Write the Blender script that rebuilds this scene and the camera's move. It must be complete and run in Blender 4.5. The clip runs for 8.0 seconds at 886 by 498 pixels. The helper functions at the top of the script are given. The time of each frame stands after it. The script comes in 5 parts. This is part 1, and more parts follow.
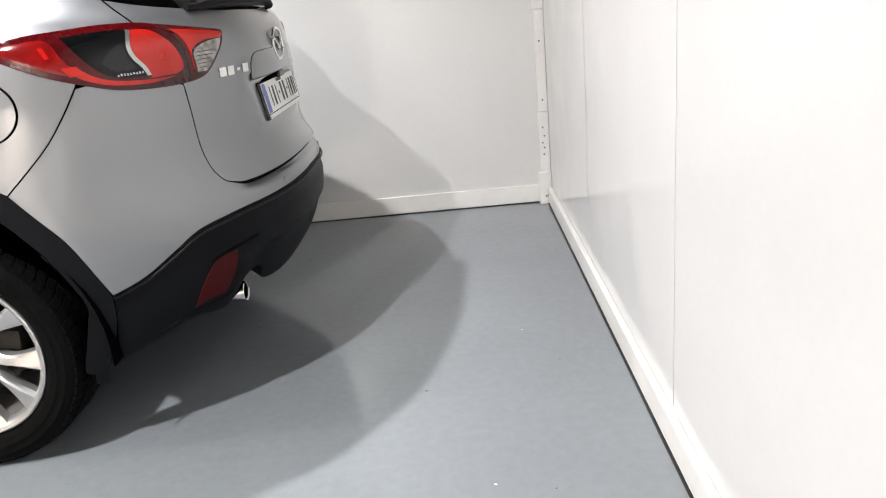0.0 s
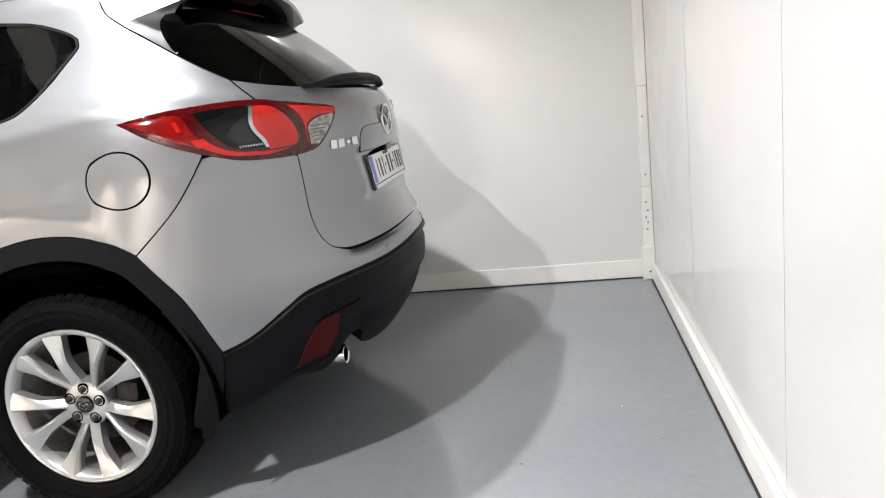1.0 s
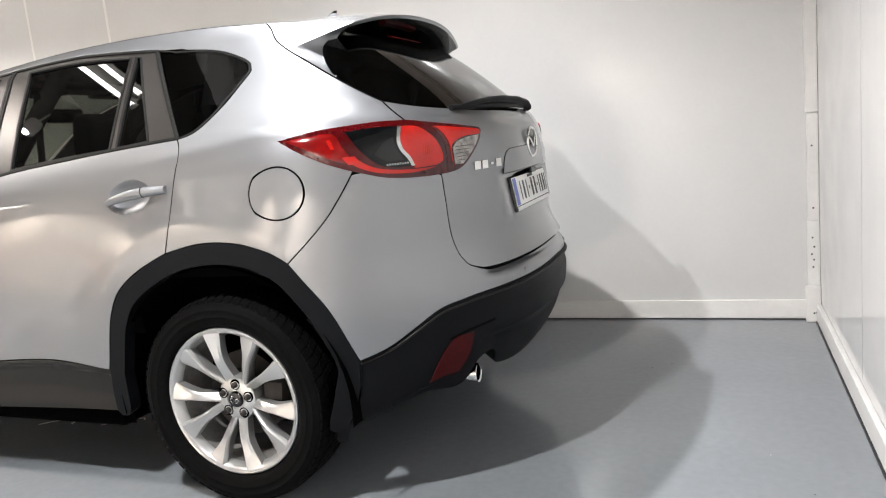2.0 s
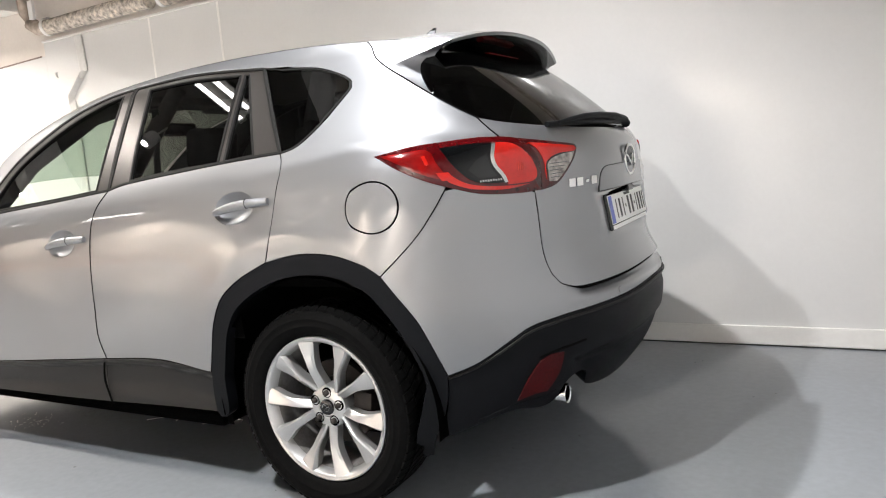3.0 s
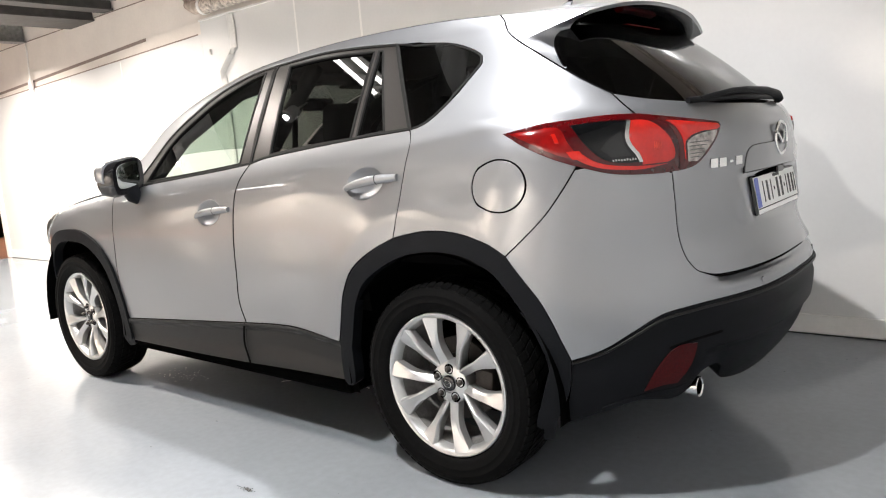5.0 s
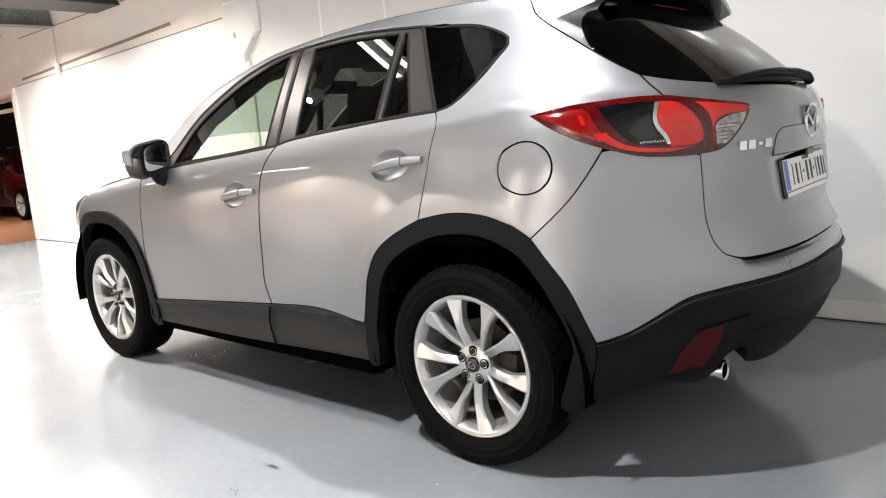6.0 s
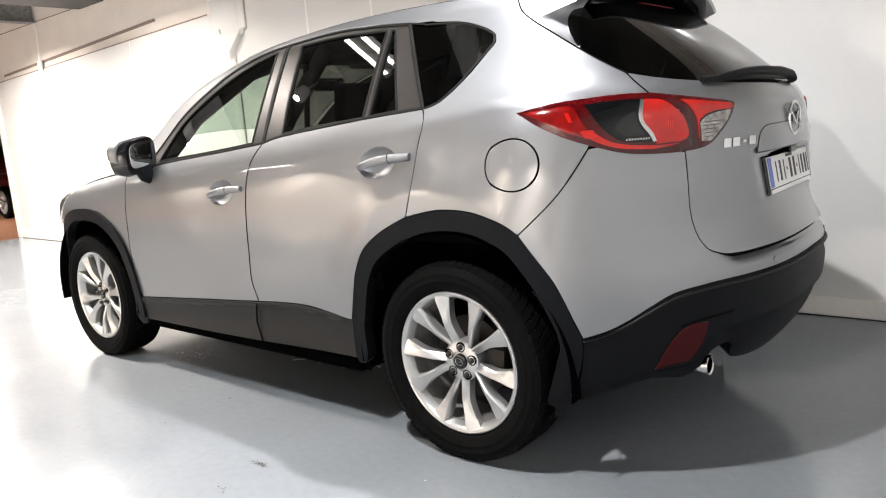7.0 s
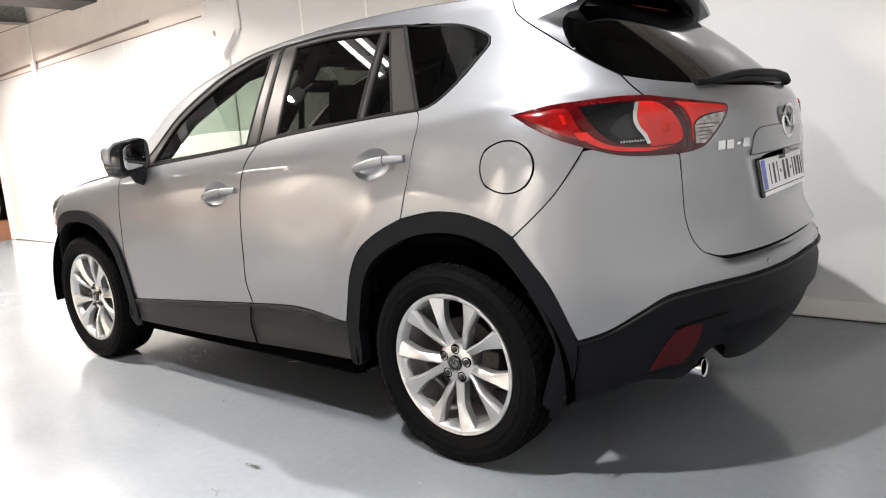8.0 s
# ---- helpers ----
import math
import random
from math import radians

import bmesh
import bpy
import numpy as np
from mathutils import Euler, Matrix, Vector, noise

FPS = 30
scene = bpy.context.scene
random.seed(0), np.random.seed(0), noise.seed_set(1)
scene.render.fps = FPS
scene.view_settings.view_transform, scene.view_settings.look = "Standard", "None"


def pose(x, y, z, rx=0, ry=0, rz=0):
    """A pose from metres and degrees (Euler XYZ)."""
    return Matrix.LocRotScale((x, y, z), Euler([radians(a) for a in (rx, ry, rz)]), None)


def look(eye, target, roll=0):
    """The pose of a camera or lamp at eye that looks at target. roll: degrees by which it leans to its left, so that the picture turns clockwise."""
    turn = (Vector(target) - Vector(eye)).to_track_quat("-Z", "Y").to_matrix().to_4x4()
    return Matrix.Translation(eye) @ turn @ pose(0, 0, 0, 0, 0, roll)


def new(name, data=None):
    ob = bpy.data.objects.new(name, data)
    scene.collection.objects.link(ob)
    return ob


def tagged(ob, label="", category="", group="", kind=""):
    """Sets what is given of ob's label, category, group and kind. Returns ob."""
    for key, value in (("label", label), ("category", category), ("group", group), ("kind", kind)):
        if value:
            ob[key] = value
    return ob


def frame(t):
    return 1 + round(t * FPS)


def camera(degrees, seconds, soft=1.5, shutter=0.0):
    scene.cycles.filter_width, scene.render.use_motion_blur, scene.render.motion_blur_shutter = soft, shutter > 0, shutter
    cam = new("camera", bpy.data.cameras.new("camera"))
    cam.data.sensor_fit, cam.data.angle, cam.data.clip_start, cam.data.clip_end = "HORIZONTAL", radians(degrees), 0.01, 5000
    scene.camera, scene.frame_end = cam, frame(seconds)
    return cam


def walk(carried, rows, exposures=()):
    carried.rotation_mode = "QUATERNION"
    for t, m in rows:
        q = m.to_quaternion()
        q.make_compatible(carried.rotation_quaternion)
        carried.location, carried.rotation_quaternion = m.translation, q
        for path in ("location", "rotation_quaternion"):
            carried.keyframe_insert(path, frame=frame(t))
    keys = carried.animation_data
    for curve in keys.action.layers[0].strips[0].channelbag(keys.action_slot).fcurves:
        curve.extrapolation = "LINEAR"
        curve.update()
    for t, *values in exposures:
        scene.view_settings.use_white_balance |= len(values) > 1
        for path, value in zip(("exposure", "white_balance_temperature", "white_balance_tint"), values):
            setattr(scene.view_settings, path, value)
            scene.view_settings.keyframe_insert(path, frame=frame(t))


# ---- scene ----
cam = camera(62.8, 8.0, soft=1.1)
PATH = [
    (0, (1.535, -2.789, 1.233), (1.460, -0.900, 0.580), -5.8),
    (0.5, (1.540, -2.806, 1.225), (1.357, -0.883, 0.707), -6.6),
    (1, (1.546, -2.815, 1.210), (1.212, -0.889, 0.788), -6.45),
    (1.5, (1.564, -2.815, 1.198), (1.048, -0.919, 0.823), -6.1),
    (2, (1.584, -2.813, 1.193), (0.859, -0.976, 0.882), -5.55),
    (3.5, (1.593, -2.792, 1.207), (0.550, -1.102, 0.971), -4.84),
    (4, (1.590, -2.776, 1.210), (0.451, -1.149, 0.973), -4.84),
    (4.5, (1.590, -2.774, 1.214), (0.392, -1.192, 0.967), -4.95),
    (5, (1.585, -2.762, 1.215), (0.328, -1.235, 0.920), -4.6),
    (6.3, (1.577, -2.787, 1.207), (0.280, -1.303, 0.872), -4.6),
    (6.5, (1.580, -2.789, 1.207), (0.298, -1.291, 0.869), -4.5),
    (7, (1.580, -2.788, 1.207), (0.310, -1.280, 0.866), -4.5),
    (7.5, (1.582, -2.788, 1.206), (0.318, -1.276, 0.868), -4.5),
    (8, (1.579, -2.787, 1.207), (0.321, -1.270, 0.870), -4.4),
]
walk(cam, [(t, look(eye, target, roll)) for t, eye, target, roll in PATH])

# ---- world, lamps and exposure ----
world = bpy.data.worlds.new("world")
scene.world = world
world.use_nodes = True
world.node_tree.nodes["Background"].inputs["Color"].default_value = (0.9, 0.95, 1.0, 1)
world.node_tree.nodes["Background"].inputs["Strength"].default_value = 0.002
scene.view_settings.exposure = -0.09


LAMP_Z = 2.95
# ceiling spots and added fill lamps: x, y, watts, spread in degrees, height
SPOTS_AND_FILL = [(0.02, -0.36, 88, 150, 2.93), (0.0, -2.10, 100, 150, 2.95), (-3.30, -1.40, 150, 152, 2.95), (-5.18, -1.45, 110, 136, 2.80),
         # added fill: -5.5 and -8.4 brighten the left wall, y -8 the unseen hall
         (-5.5, -0.05, 180, 152, 2.95), (-8.4, -0.10, 300, 152, 2.95), (-0.6, -8.0, 640, 136, 2.95), (-4.0, -8.0, 500, 136, 2.95), (-7.5, -8.0, 500, 136, 2.95), (-11.0, -8.0, 520, 136, 2.95), (-15.0, -8.0, 300, 136, 2.95), (-13.2, 1.0, 300, 150, 2.95)]
# twin tubes: middle x, y, length, degrees from the room's depth
TUBES = [(-2.20, -0.80, 1.2, 33), (-11.6, -8.4, 1.5, 0), (-9.6, -4.2, 1.6, 0)]


# ---- materials ----
def material(name, colour, rough=0.5, metal=0.0, coat=0.0, grain=0.0, grain_scale=40.0, patch=0.0, patch_scale=2.0, bump=0.0, bump_scale=200.0,
             spec=0.5, rough_var=0.0):
    """A principled material with grain, larger patches, uneven gloss and fine relief."""
    m = bpy.data.materials.new(name)
    m.use_nodes = True
    n, l = m.node_tree.nodes, m.node_tree.links
    b = n["Principled BSDF"]
    b.inputs["Roughness"].default_value, b.inputs["Metallic"].default_value = rough, metal
    b.inputs["Specular IOR Level"].default_value = spec
    b.inputs["Coat Weight"].default_value, b.inputs["Coat Roughness"].default_value = coat, 0.03
    b.inputs["Base Color"].default_value = (*colour, 1)
    tc = n.new("ShaderNodeTexCoord")

    def tex(scale, detail=6):
        t = n.new("ShaderNodeTexNoise")
        t.inputs["Scale"].default_value, t.inputs["Detail"].default_value = scale, detail
        l.new(tc.outputs["Object"], t.inputs["Vector"])
        return t.outputs["Fac"]
    if grain or patch:
        last = None
        for amount, scale in ((grain, grain_scale), (patch, patch_scale)):
            if not amount:
                continue
            r = n.new("ShaderNodeMapRange")
            r.inputs["From Min"].default_value, r.inputs["From Max"].default_value = 0.3, 0.7
            r.inputs["To Min"].default_value, r.inputs["To Max"].default_value = 1 - amount, 1 + amount
            l.new(tex(scale), r.inputs["Value"])
            mix = n.new("ShaderNodeVectorMath")
            mix.operation = "SCALE"
            if last:
                l.new(last, mix.inputs[0])
            else:
                mix.inputs[0].default_value = colour
            l.new(r.outputs[0], mix.inputs["Scale"])
            last = mix.outputs[0]
        l.new(last, b.inputs["Base Color"])
    if rough_var:
        r = n.new("ShaderNodeMapRange")
        r.inputs["From Min"].default_value, r.inputs["From Max"].default_value = 0.3, 0.7
        r.inputs["To Min"].default_value, r.inputs["To Max"].default_value = max(rough - rough_var, 0.02), rough + rough_var
        l.new(tex(patch_scale * 3), r.inputs["Value"])
        l.new(r.outputs[0], b.inputs["Roughness"])
    if bump:
        k = n.new("ShaderNodeBump")
        k.inputs["Strength"].default_value, k.inputs["Distance"].default_value = bump, 0.002
        l.new(tex(bump_scale, 4), k.inputs["Height"])
        l.new(k.outputs[0], b.inputs["Normal"])
    return m


def glass(name, tint, rough=0.0):
    """Thin glass: a tinted see-through sheet with a Fresnel gloss."""
    m = bpy.data.materials.new(name)
    m.use_nodes = True
    n, l = m.node_tree.nodes, m.node_tree.links
    n.remove(n["Principled BSDF"])
    t, g, f, x = (n.new("ShaderNode" + k) for k in ("BsdfTransparent", "BsdfGlossy", "Fresnel", "MixShader"))
    t.inputs["Color"].default_value = (*tint, 1)
    g.inputs["Roughness"].default_value = rough
    f.inputs["IOR"].default_value = 1.52
    l.new(f.outputs[0], x.inputs[0])
    l.new(t.outputs[0], x.inputs[1])
    l.new(g.outputs[0], x.inputs[2])
    l.new(x.outputs[0], n["Material Output"].inputs["Surface"])
    return m


def glow(name, colour, strength):
    m = bpy.data.materials.new(name)
    m.use_nodes = True
    b = m.node_tree.nodes["Principled BSDF"]
    b.inputs["Base Color"].default_value = (0.9, 0.9, 0.9, 1)
    b.inputs["Emission Color"].default_value = (*colour, 1)
    b.inputs["Emission Strength"].default_value = strength
    return m


WHITE = material("white_wall_panel", (0.70, 0.70, 0.695), 0.16, patch=0.03, patch_scale=1.5, grain=0.01, bump=0.02, bump_scale=6, rough_var=0.04)
PLASTER = material("rough_white_paint", (0.74, 0.69, 0.64), 0.7, patch=0.04, patch_scale=3, grain=0.02, bump=0.25, bump_scale=40)
TRIM = material("white_gloss_trim", (0.82, 0.81, 0.79), 0.3, patch=0.04, patch_scale=6, grain=0.02)
FLOOR = material("grey_floor_paint", (0.225, 0.243, 0.263), 0.22, coat=0.35, spec=0.4, patch=0.06, patch_scale=1.2, grain=0.04, grain_scale=30, bump=0.10, bump_scale=22, rough_var=0.04)
FLOOR.node_tree.nodes["Principled BSDF"].inputs["Coat Roughness"].default_value = 0.09
SILVER = material("silver_metallic_paint", (0.238, 0.245, 0.260), 0.47, 0.88, coat=1.0, grain=0.05, grain_scale=900)
SILVER.node_tree.nodes["Principled BSDF"].inputs["Coat IOR"].default_value = 1.65
BLACK_PLASTIC = material("black_grained_plastic", (0.0058, 0.0064, 0.0078), 0.46, spec=0.08, grain=0.15, grain_scale=300, bump=0.25, bump_scale=700)
SILL_PLASTIC = material("satin_grey_black_plastic", (0.012, 0.0115, 0.011), 0.42, spec=0.20, grain=0.1, grain_scale=300, bump=0.1, bump_scale=700)
SATIN_BLACK = material("satin_black_trim", (0.020, 0.018, 0.0165), 0.36, spec=0.12, grain=0.1, grain_scale=200)
GLOSS_BLACK = material("gloss_black", (0.008, 0.008, 0.009), 0.06)
DARK = material("dark_underbody", (0.002, 0.002, 0.002), 0.9, spec=0.0, grain=0.3)
SHUT = material("dark_shut_line", (0.004, 0.004, 0.004), 0.9, spec=0.02, grain=0.2)
SEAL = material("black_rubber_seal", (0.005, 0.005, 0.005), 0.6, spec=0.1, grain=0.2)
RUBBER = material("tyre_rubber", (0.0045, 0.0045, 0.0045), 0.58, spec=0.025, grain=0.25, grain_scale=60, bump=0.3, bump_scale=250)
ALLOY = material("silver_alloy", (0.52, 0.52, 0.515), 0.34, 0.78, coat=0.5, grain=0.03, grain_scale=500)
# alloy darkened to paint in the shade behind the spokes
BARREL = material("shaded_inner_rim", (0.26, 0.25, 0.24), 0.5, 0.5, grain=0.15, grain_scale=80, patch=0.2, patch_scale=12)
STEEL = material("bright_steel", (0.6, 0.6, 0.6), 0.15, 1.0, grain=0.05)
CAST = material("rusty_brake_iron", (0.035, 0.030, 0.027), 0.6, 0.5, grain=0.3)
CHROME = material("chrome", (0.80, 0.80, 0.79), 0.16, 1.0)
CLEAR = glass("clear_green_glass", (0.54, 0.62, 0.56))
PRIVACY = glass("privacy_glass", (0.13, 0.13, 0.122))
REAR_GLASS = glass("rear_privacy_glass", (0.02, 0.02, 0.02))
CLOTH = material("black_seat_cloth", (0.018, 0.018, 0.02), 0.85, grain=0.3, grain_scale=250, bump=0.3)
HEADLINER = material("grey_headlining", (0.22, 0.21, 0.20), 0.9, grain=0.1)
BROWN_FLOOR = material("brown_floor", (0.20, 0.09, 0.05), 0.3, grain=0.3, grain_scale=8, patch=0.2)
BROWN_WALL = material("dark_brown_wall", (0.06, 0.045, 0.035), 0.8, grain=0.2, patch=0.3)
HALL = material("dull_beige_wall", (0.55, 0.485, 0.42), 0.7, patch=0.1, patch_scale=1.0, grain=0.05, bump=0.2, bump_scale=30)
DECK = material("dark_ceiling_sheet", (0.07, 0.066, 0.062), 0.6, grain=0.2, grain_scale=12, patch=0.2)
SLOT = material("dark_slot", (0.24, 0.19, 0.165), 0.8, grain=0.2)
GREY_TRIM = material("pale_grey_trim", (0.68, 0.675, 0.66), 0.4, grain=0.04)
STEEL_GREY = material("grey_steel", (0.22, 0.22, 0.21), 0.5, grain=0.3, grain_scale=25, patch=0.2)
LAGGING = material("mottled_lagging", (0.52, 0.47, 0.41), 0.85, grain=0.65, grain_scale=26, patch=0.2, patch_scale=6, bump=1.0, bump_scale=40)
RUSTY = material("stained_pipe", (0.36, 0.30, 0.25), 0.6, grain=0.5, grain_scale=14, patch=0.4)
DARK_RED = material("dark_red_paint", (0.10, 0.012, 0.012), 0.25, 0.3, coat=1.0, grain=0.1)
BLUE_BOX = material("blue_box", (0.05, 0.16, 0.30), 0.6, grain=0.1)
TUBE_GLOW = glow("glowing_tube", (1.0, 0.97, 0.92), 30.0)

# ---- the car's body surface: u runs back along the flank and round the rear corner, z is height ----
def curve(*pts):
    """A smooth function through a few (x, value) pairs."""
    xs = [p[0] for p in pts]
    ys = [p[1] for p in pts]
    n = len(xs)
    m = []
    for i in range(n):
        a, b = max(i - 1, 0), min(i + 1, n - 1)
        if 0 < i < n - 1:
            d0, d1 = (ys[i] - ys[a]) / (xs[i] - xs[a]), (ys[b] - ys[i]) / (xs[b] - xs[i])
            h0, h1 = xs[i] - xs[a], xs[b] - xs[i]
            m.append((d0 * h1 + d1 * h0) / (h0 + h1))
        else:
            m.append((ys[b] - ys[a]) / (xs[b] - xs[a]))

    def value(x):
        if x <= xs[0]:
            return ys[0] + (x - xs[0]) * m[0]
        if x >= xs[-1]:
            return ys[-1] + (x - xs[-1]) * m[-1]
        i = 0
        while x > xs[i + 1]:
            i += 1
        h = xs[i + 1] - xs[i]
        s = (x - xs[i]) / h
        return ((2 * s ** 3 - 3 * s * s + 1) * ys[i] + (s ** 3 - 2 * s * s + s) * h * m[i]
                + (3 * s * s - 2 * s ** 3) * ys[i + 1] + (s ** 3 - s * s) * h * m[i + 1])
    return value


FLANK = curve((0.15, 0.80), (0.25, 0.868), (0.36, 0.884), (0.5, 0.892), (0.65, 0.904), (0.8, 0.915), (0.95, 0.914), (1.05, 0.904),
              (1.13, 0.889), (1.2, 0.860), (1.25, 0.83304), (1.3, 0.80516), (1.35, 0.77636), (1.4, 0.74664), (1.45, 0.716), (1.5, 0.68444), (1.54, 0.65852), (1.58, 0.632), (1.64, 0.55), (1.70, 0.40))
BELT = curve((-2.4, 1.05), (-1.9, 1.114), (-1.0, 1.19), (-0.5, 1.238), (0.0, 1.262), (0.5, 1.265))
ROOF = curve((-2.4, 1.20), (-2.0, 1.44), (-1.5, 1.585), (-1.0, 1.645), (-0.6, 1.662), (-0.2, 1.655), (0.2, 1.62), (0.6, 1.565))
TAIL = curve((0.2, 0.72), (0.28, 0.80), (0.38, 0.885), (0.5, 0.938), (0.62, 0.953), (0.70, 0.948), (0.77, 0.918), (0.83, 0.897), (1.0, 0.893), (1.13, 0.885),
             (1.2, 0.872), (1.25, 0.845), (1.30, 0.79), (1.36, 0.715), (1.46, 0.585), (1.56, 0.45), (1.64, 0.34))
CORNER = 0.95


def bend(z):
    """How tightly the plan turns at the rear corner: boxier towards the roof."""
    t = min(max((z - 1.25) / 0.35, 0), 1)
    return 2.3 + 1.9 * t * t * (3 - 2 * t)


def start_of_corner(z):
    return 0.22 if z < 1.2 else 0.22 + TAIL(z) - TAIL(1.2)


def half_width(x, z):
    belt, roof = BELT(x), ROOF(x)
    if z < 0.8:
        k = z
    elif z < belt:
        k = 0.8 + 0.4 * (z - 0.8) / (belt - 0.8)
    else:
        k = 1.2 + 0.44 * (z - belt) / max(roof - belt, 0.08)
    w = FLANK(min(k, 1.70))
    if x < -2.5:
        w *= max(1e-3, 1 - min(1, (-2.5 - x) / 1.13) ** 3.0) ** (1 / 2.4)
    return w


def body(u, z, out=0.0):
    """The left flank and rear corner: a point, shifted outwards by out."""
    p = body_raw(u, z)
    if out:
        n = body_normal(u, z)
        p = (p[0] + out * n[0], p[1] + out * n[1], p[2] + out * n[2])
    return p


def body_raw(u, z):
    s = start_of_corner(z)
    if u <= 0:
        return (s + u, -half_width(s + u, z), z)
    th = u / CORNER * math.pi / 2
    if th > math.pi / 2:
        q = body_raw(2 * CORNER - u, z)
        return (q[0], -q[1], z)
    w = half_width(s, z)
    return (s + (TAIL(z) - s) * math.sin(th) ** (2 / bend(z)), -w * max(math.cos(th), 0) ** (2 / bend(z)), z)


def body_normal(u, z):
    e = 0.004
    a, b = body_raw(u - e, z), body_raw(u + e, z)
    c, d = body_raw(u, z - e), body_raw(u, z + e)
    p, q = [b[i] - a[i] for i in range(3)], [d[i] - c[i] for i in range(3)]
    n = (p[1] * q[2] - p[2] * q[1], p[2] * q[0] - p[0] * q[2], p[0] * q[1] - p[1] * q[0])
    l = math.sqrt(sum(v * v for v in n)) or 1.0
    return (n[0] / l, n[1] / l, n[2] / l)


def u_at(x, z):
    """The place along the body at which the surface stands at x."""
    s = start_of_corner(z)
    if x <= s:
        return x - s
    return math.asin(min(1.0, ((x - s) / (TAIL(z) - s)) ** (bend(z) / 2))) * 2 / math.pi * CORNER

# ---- mesh helpers ----
from mathutils.geometry import delaunay_2d_cdt


def part(name, data, mat, parent=None, label=""):
    """One mesh object, from a bmesh or a mesh, under its thing or part."""
    if isinstance(data, bmesh.types.BMesh):
        me = bpy.data.meshes.new(name)
        data.to_mesh(me)
        data.free()
        data = me
    if mat and not data.materials:
        data.materials.append(mat)
    ob = new(name, data)
    ob.parent = parent
    return tagged(ob, label) if label else ob


def grid_mesh(name, rows, smooth=True, closed=False, caps=False):
    """A mesh from rows of points; closed: each row is a ring."""
    n = len(rows[0])
    verts = [p for r in rows for p in r]
    faces = []
    for i in range(len(rows) - 1):
        for j in range(n if closed else n - 1):
            k = (j + 1) % n
            faces.append((i * n + j, i * n + k, (i + 1) * n + k, (i + 1) * n + j))
    if caps:
        faces.append(tuple(range(n - 1, -1, -1)))
        faces.append(tuple((len(rows) - 1) * n + j for j in range(n)))
    me = bpy.data.meshes.new(name)
    me.from_pydata(verts, [], faces)
    if smooth:
        me.polygons.foreach_set("use_smooth", [True] * len(me.polygons))
    return me


def tidy(me, angle=35):
    """Outward faces, with sharp edges where the surface folds."""
    bm = bmesh.new()
    bm.from_mesh(me)
    bmesh.ops.remove_doubles(bm, verts=bm.verts, dist=1e-5)
    bmesh.ops.recalc_face_normals(bm, faces=bm.faces)
    for f in bm.faces:
        f.smooth = True
    for e in bm.edges:
        if len(e.link_faces) == 2 and e.calc_face_angle(0) > radians(angle):
            e.smooth = False
    bm.to_mesh(me)
    bm.free()
    return me


def box(bm, lo, hi, bevel=0.0, seg=2):
    """A box from corner to corner, its edges rounded."""
    size = [hi[i] - lo[i] for i in range(3)]
    mid = [(hi[i] + lo[i]) / 2 for i in range(3)]
    g = bmesh.ops.create_cube(bm, size=1, matrix=Matrix.LocRotScale(mid, None, size))
    if bevel:
        edges = list({e for v in g["verts"] for e in v.link_edges})
        bmesh.ops.bevel(bm, geom=edges, offset=bevel, segments=seg, affect="EDGES", profile=0.5)
    return bm


def boxed(lo, hi, bevel=0.0, seg=2):
    return box(bmesh.new(), lo, hi, bevel, seg)


def revolve(name, profile, seg=64, axis="y", angle=35):
    """A turned mesh: (radius, along) pairs about the axis."""
    rows = []
    for r, a in profile:
        ring = []
        for k in range(seg):
            c, s = math.cos(2 * math.pi * k / seg), math.sin(2 * math.pi * k / seg)
            ring.append((r * c, a, r * s) if axis == "y" else ((r * c, r * s, a) if axis == "z" else (a, r * c, r * s)))
        rows.append(ring)
    return tidy(grid_mesh(name, rows, closed=True), angle)


def tube(name, points, radius, seg=10, closed=False, flat=1.0):
    """A round bar along points; radius: one number, or one a point."""
    rows = []
    n = len(points)
    up = Vector((0, 0, 1))
    for i, p in enumerate(points):
        d = (Vector(points[min(i + 1, n - 1)]) - Vector(points[max(i - 1, 0)])).normalized()
        a = d.cross(up if abs(d.z) < 0.9 else Vector((0, 1, 0))).normalized()
        b = a.cross(d).normalized()
        r = radius[i] if isinstance(radius, (list, tuple)) else radius
        rows.append([tuple(Vector(p) + r * (math.cos(2 * math.pi * k / seg) * a + flat * math.sin(2 * math.pi * k / seg) * b)) for k in range(seg)])
    return tidy(grid_mesh(name, rows, closed=True, caps=True), 50)


def spline(points, step=0.02):
    """Points along a smooth line through the given points."""
    out = []
    n = len(points)
    for i in range(n - 1):
        p0, p1, p2, p3 = points[max(i - 1, 0)], points[i], points[i + 1], points[min(i + 2, n - 1)]
        dim = len(p1)
        length = math.sqrt(sum((p2[k] - p1[k]) ** 2 for k in range(dim)))
        m = max(1, round(length / step))
        for j in range(m):
            s = j / m
            out.append(tuple(0.5 * (2 * p1[k] + (p2[k] - p0[k]) * s + (2 * p0[k] - 5 * p1[k] + 4 * p2[k] - p3[k]) * s * s
                                    + (3 * p1[k] - p0[k] - 3 * p2[k] + p3[k]) * s ** 3) for k in range(dim)))
    out.append(tuple(points[-1]))
    return out


def outline(*lines, step=0.02):
    """A closed outline of smooth lines that meet in corners."""
    out = []
    for line in lines:
        for p in spline(line, step):
            if not out or abs(p[0] - out[-1][0]) + abs(p[1] - out[-1][1]) > 0.003:
                out.append(p)
    while abs(out[0][0] - out[-1][0]) + abs(out[0][1] - out[-1][1]) < 0.004:
        out.pop()
    return out


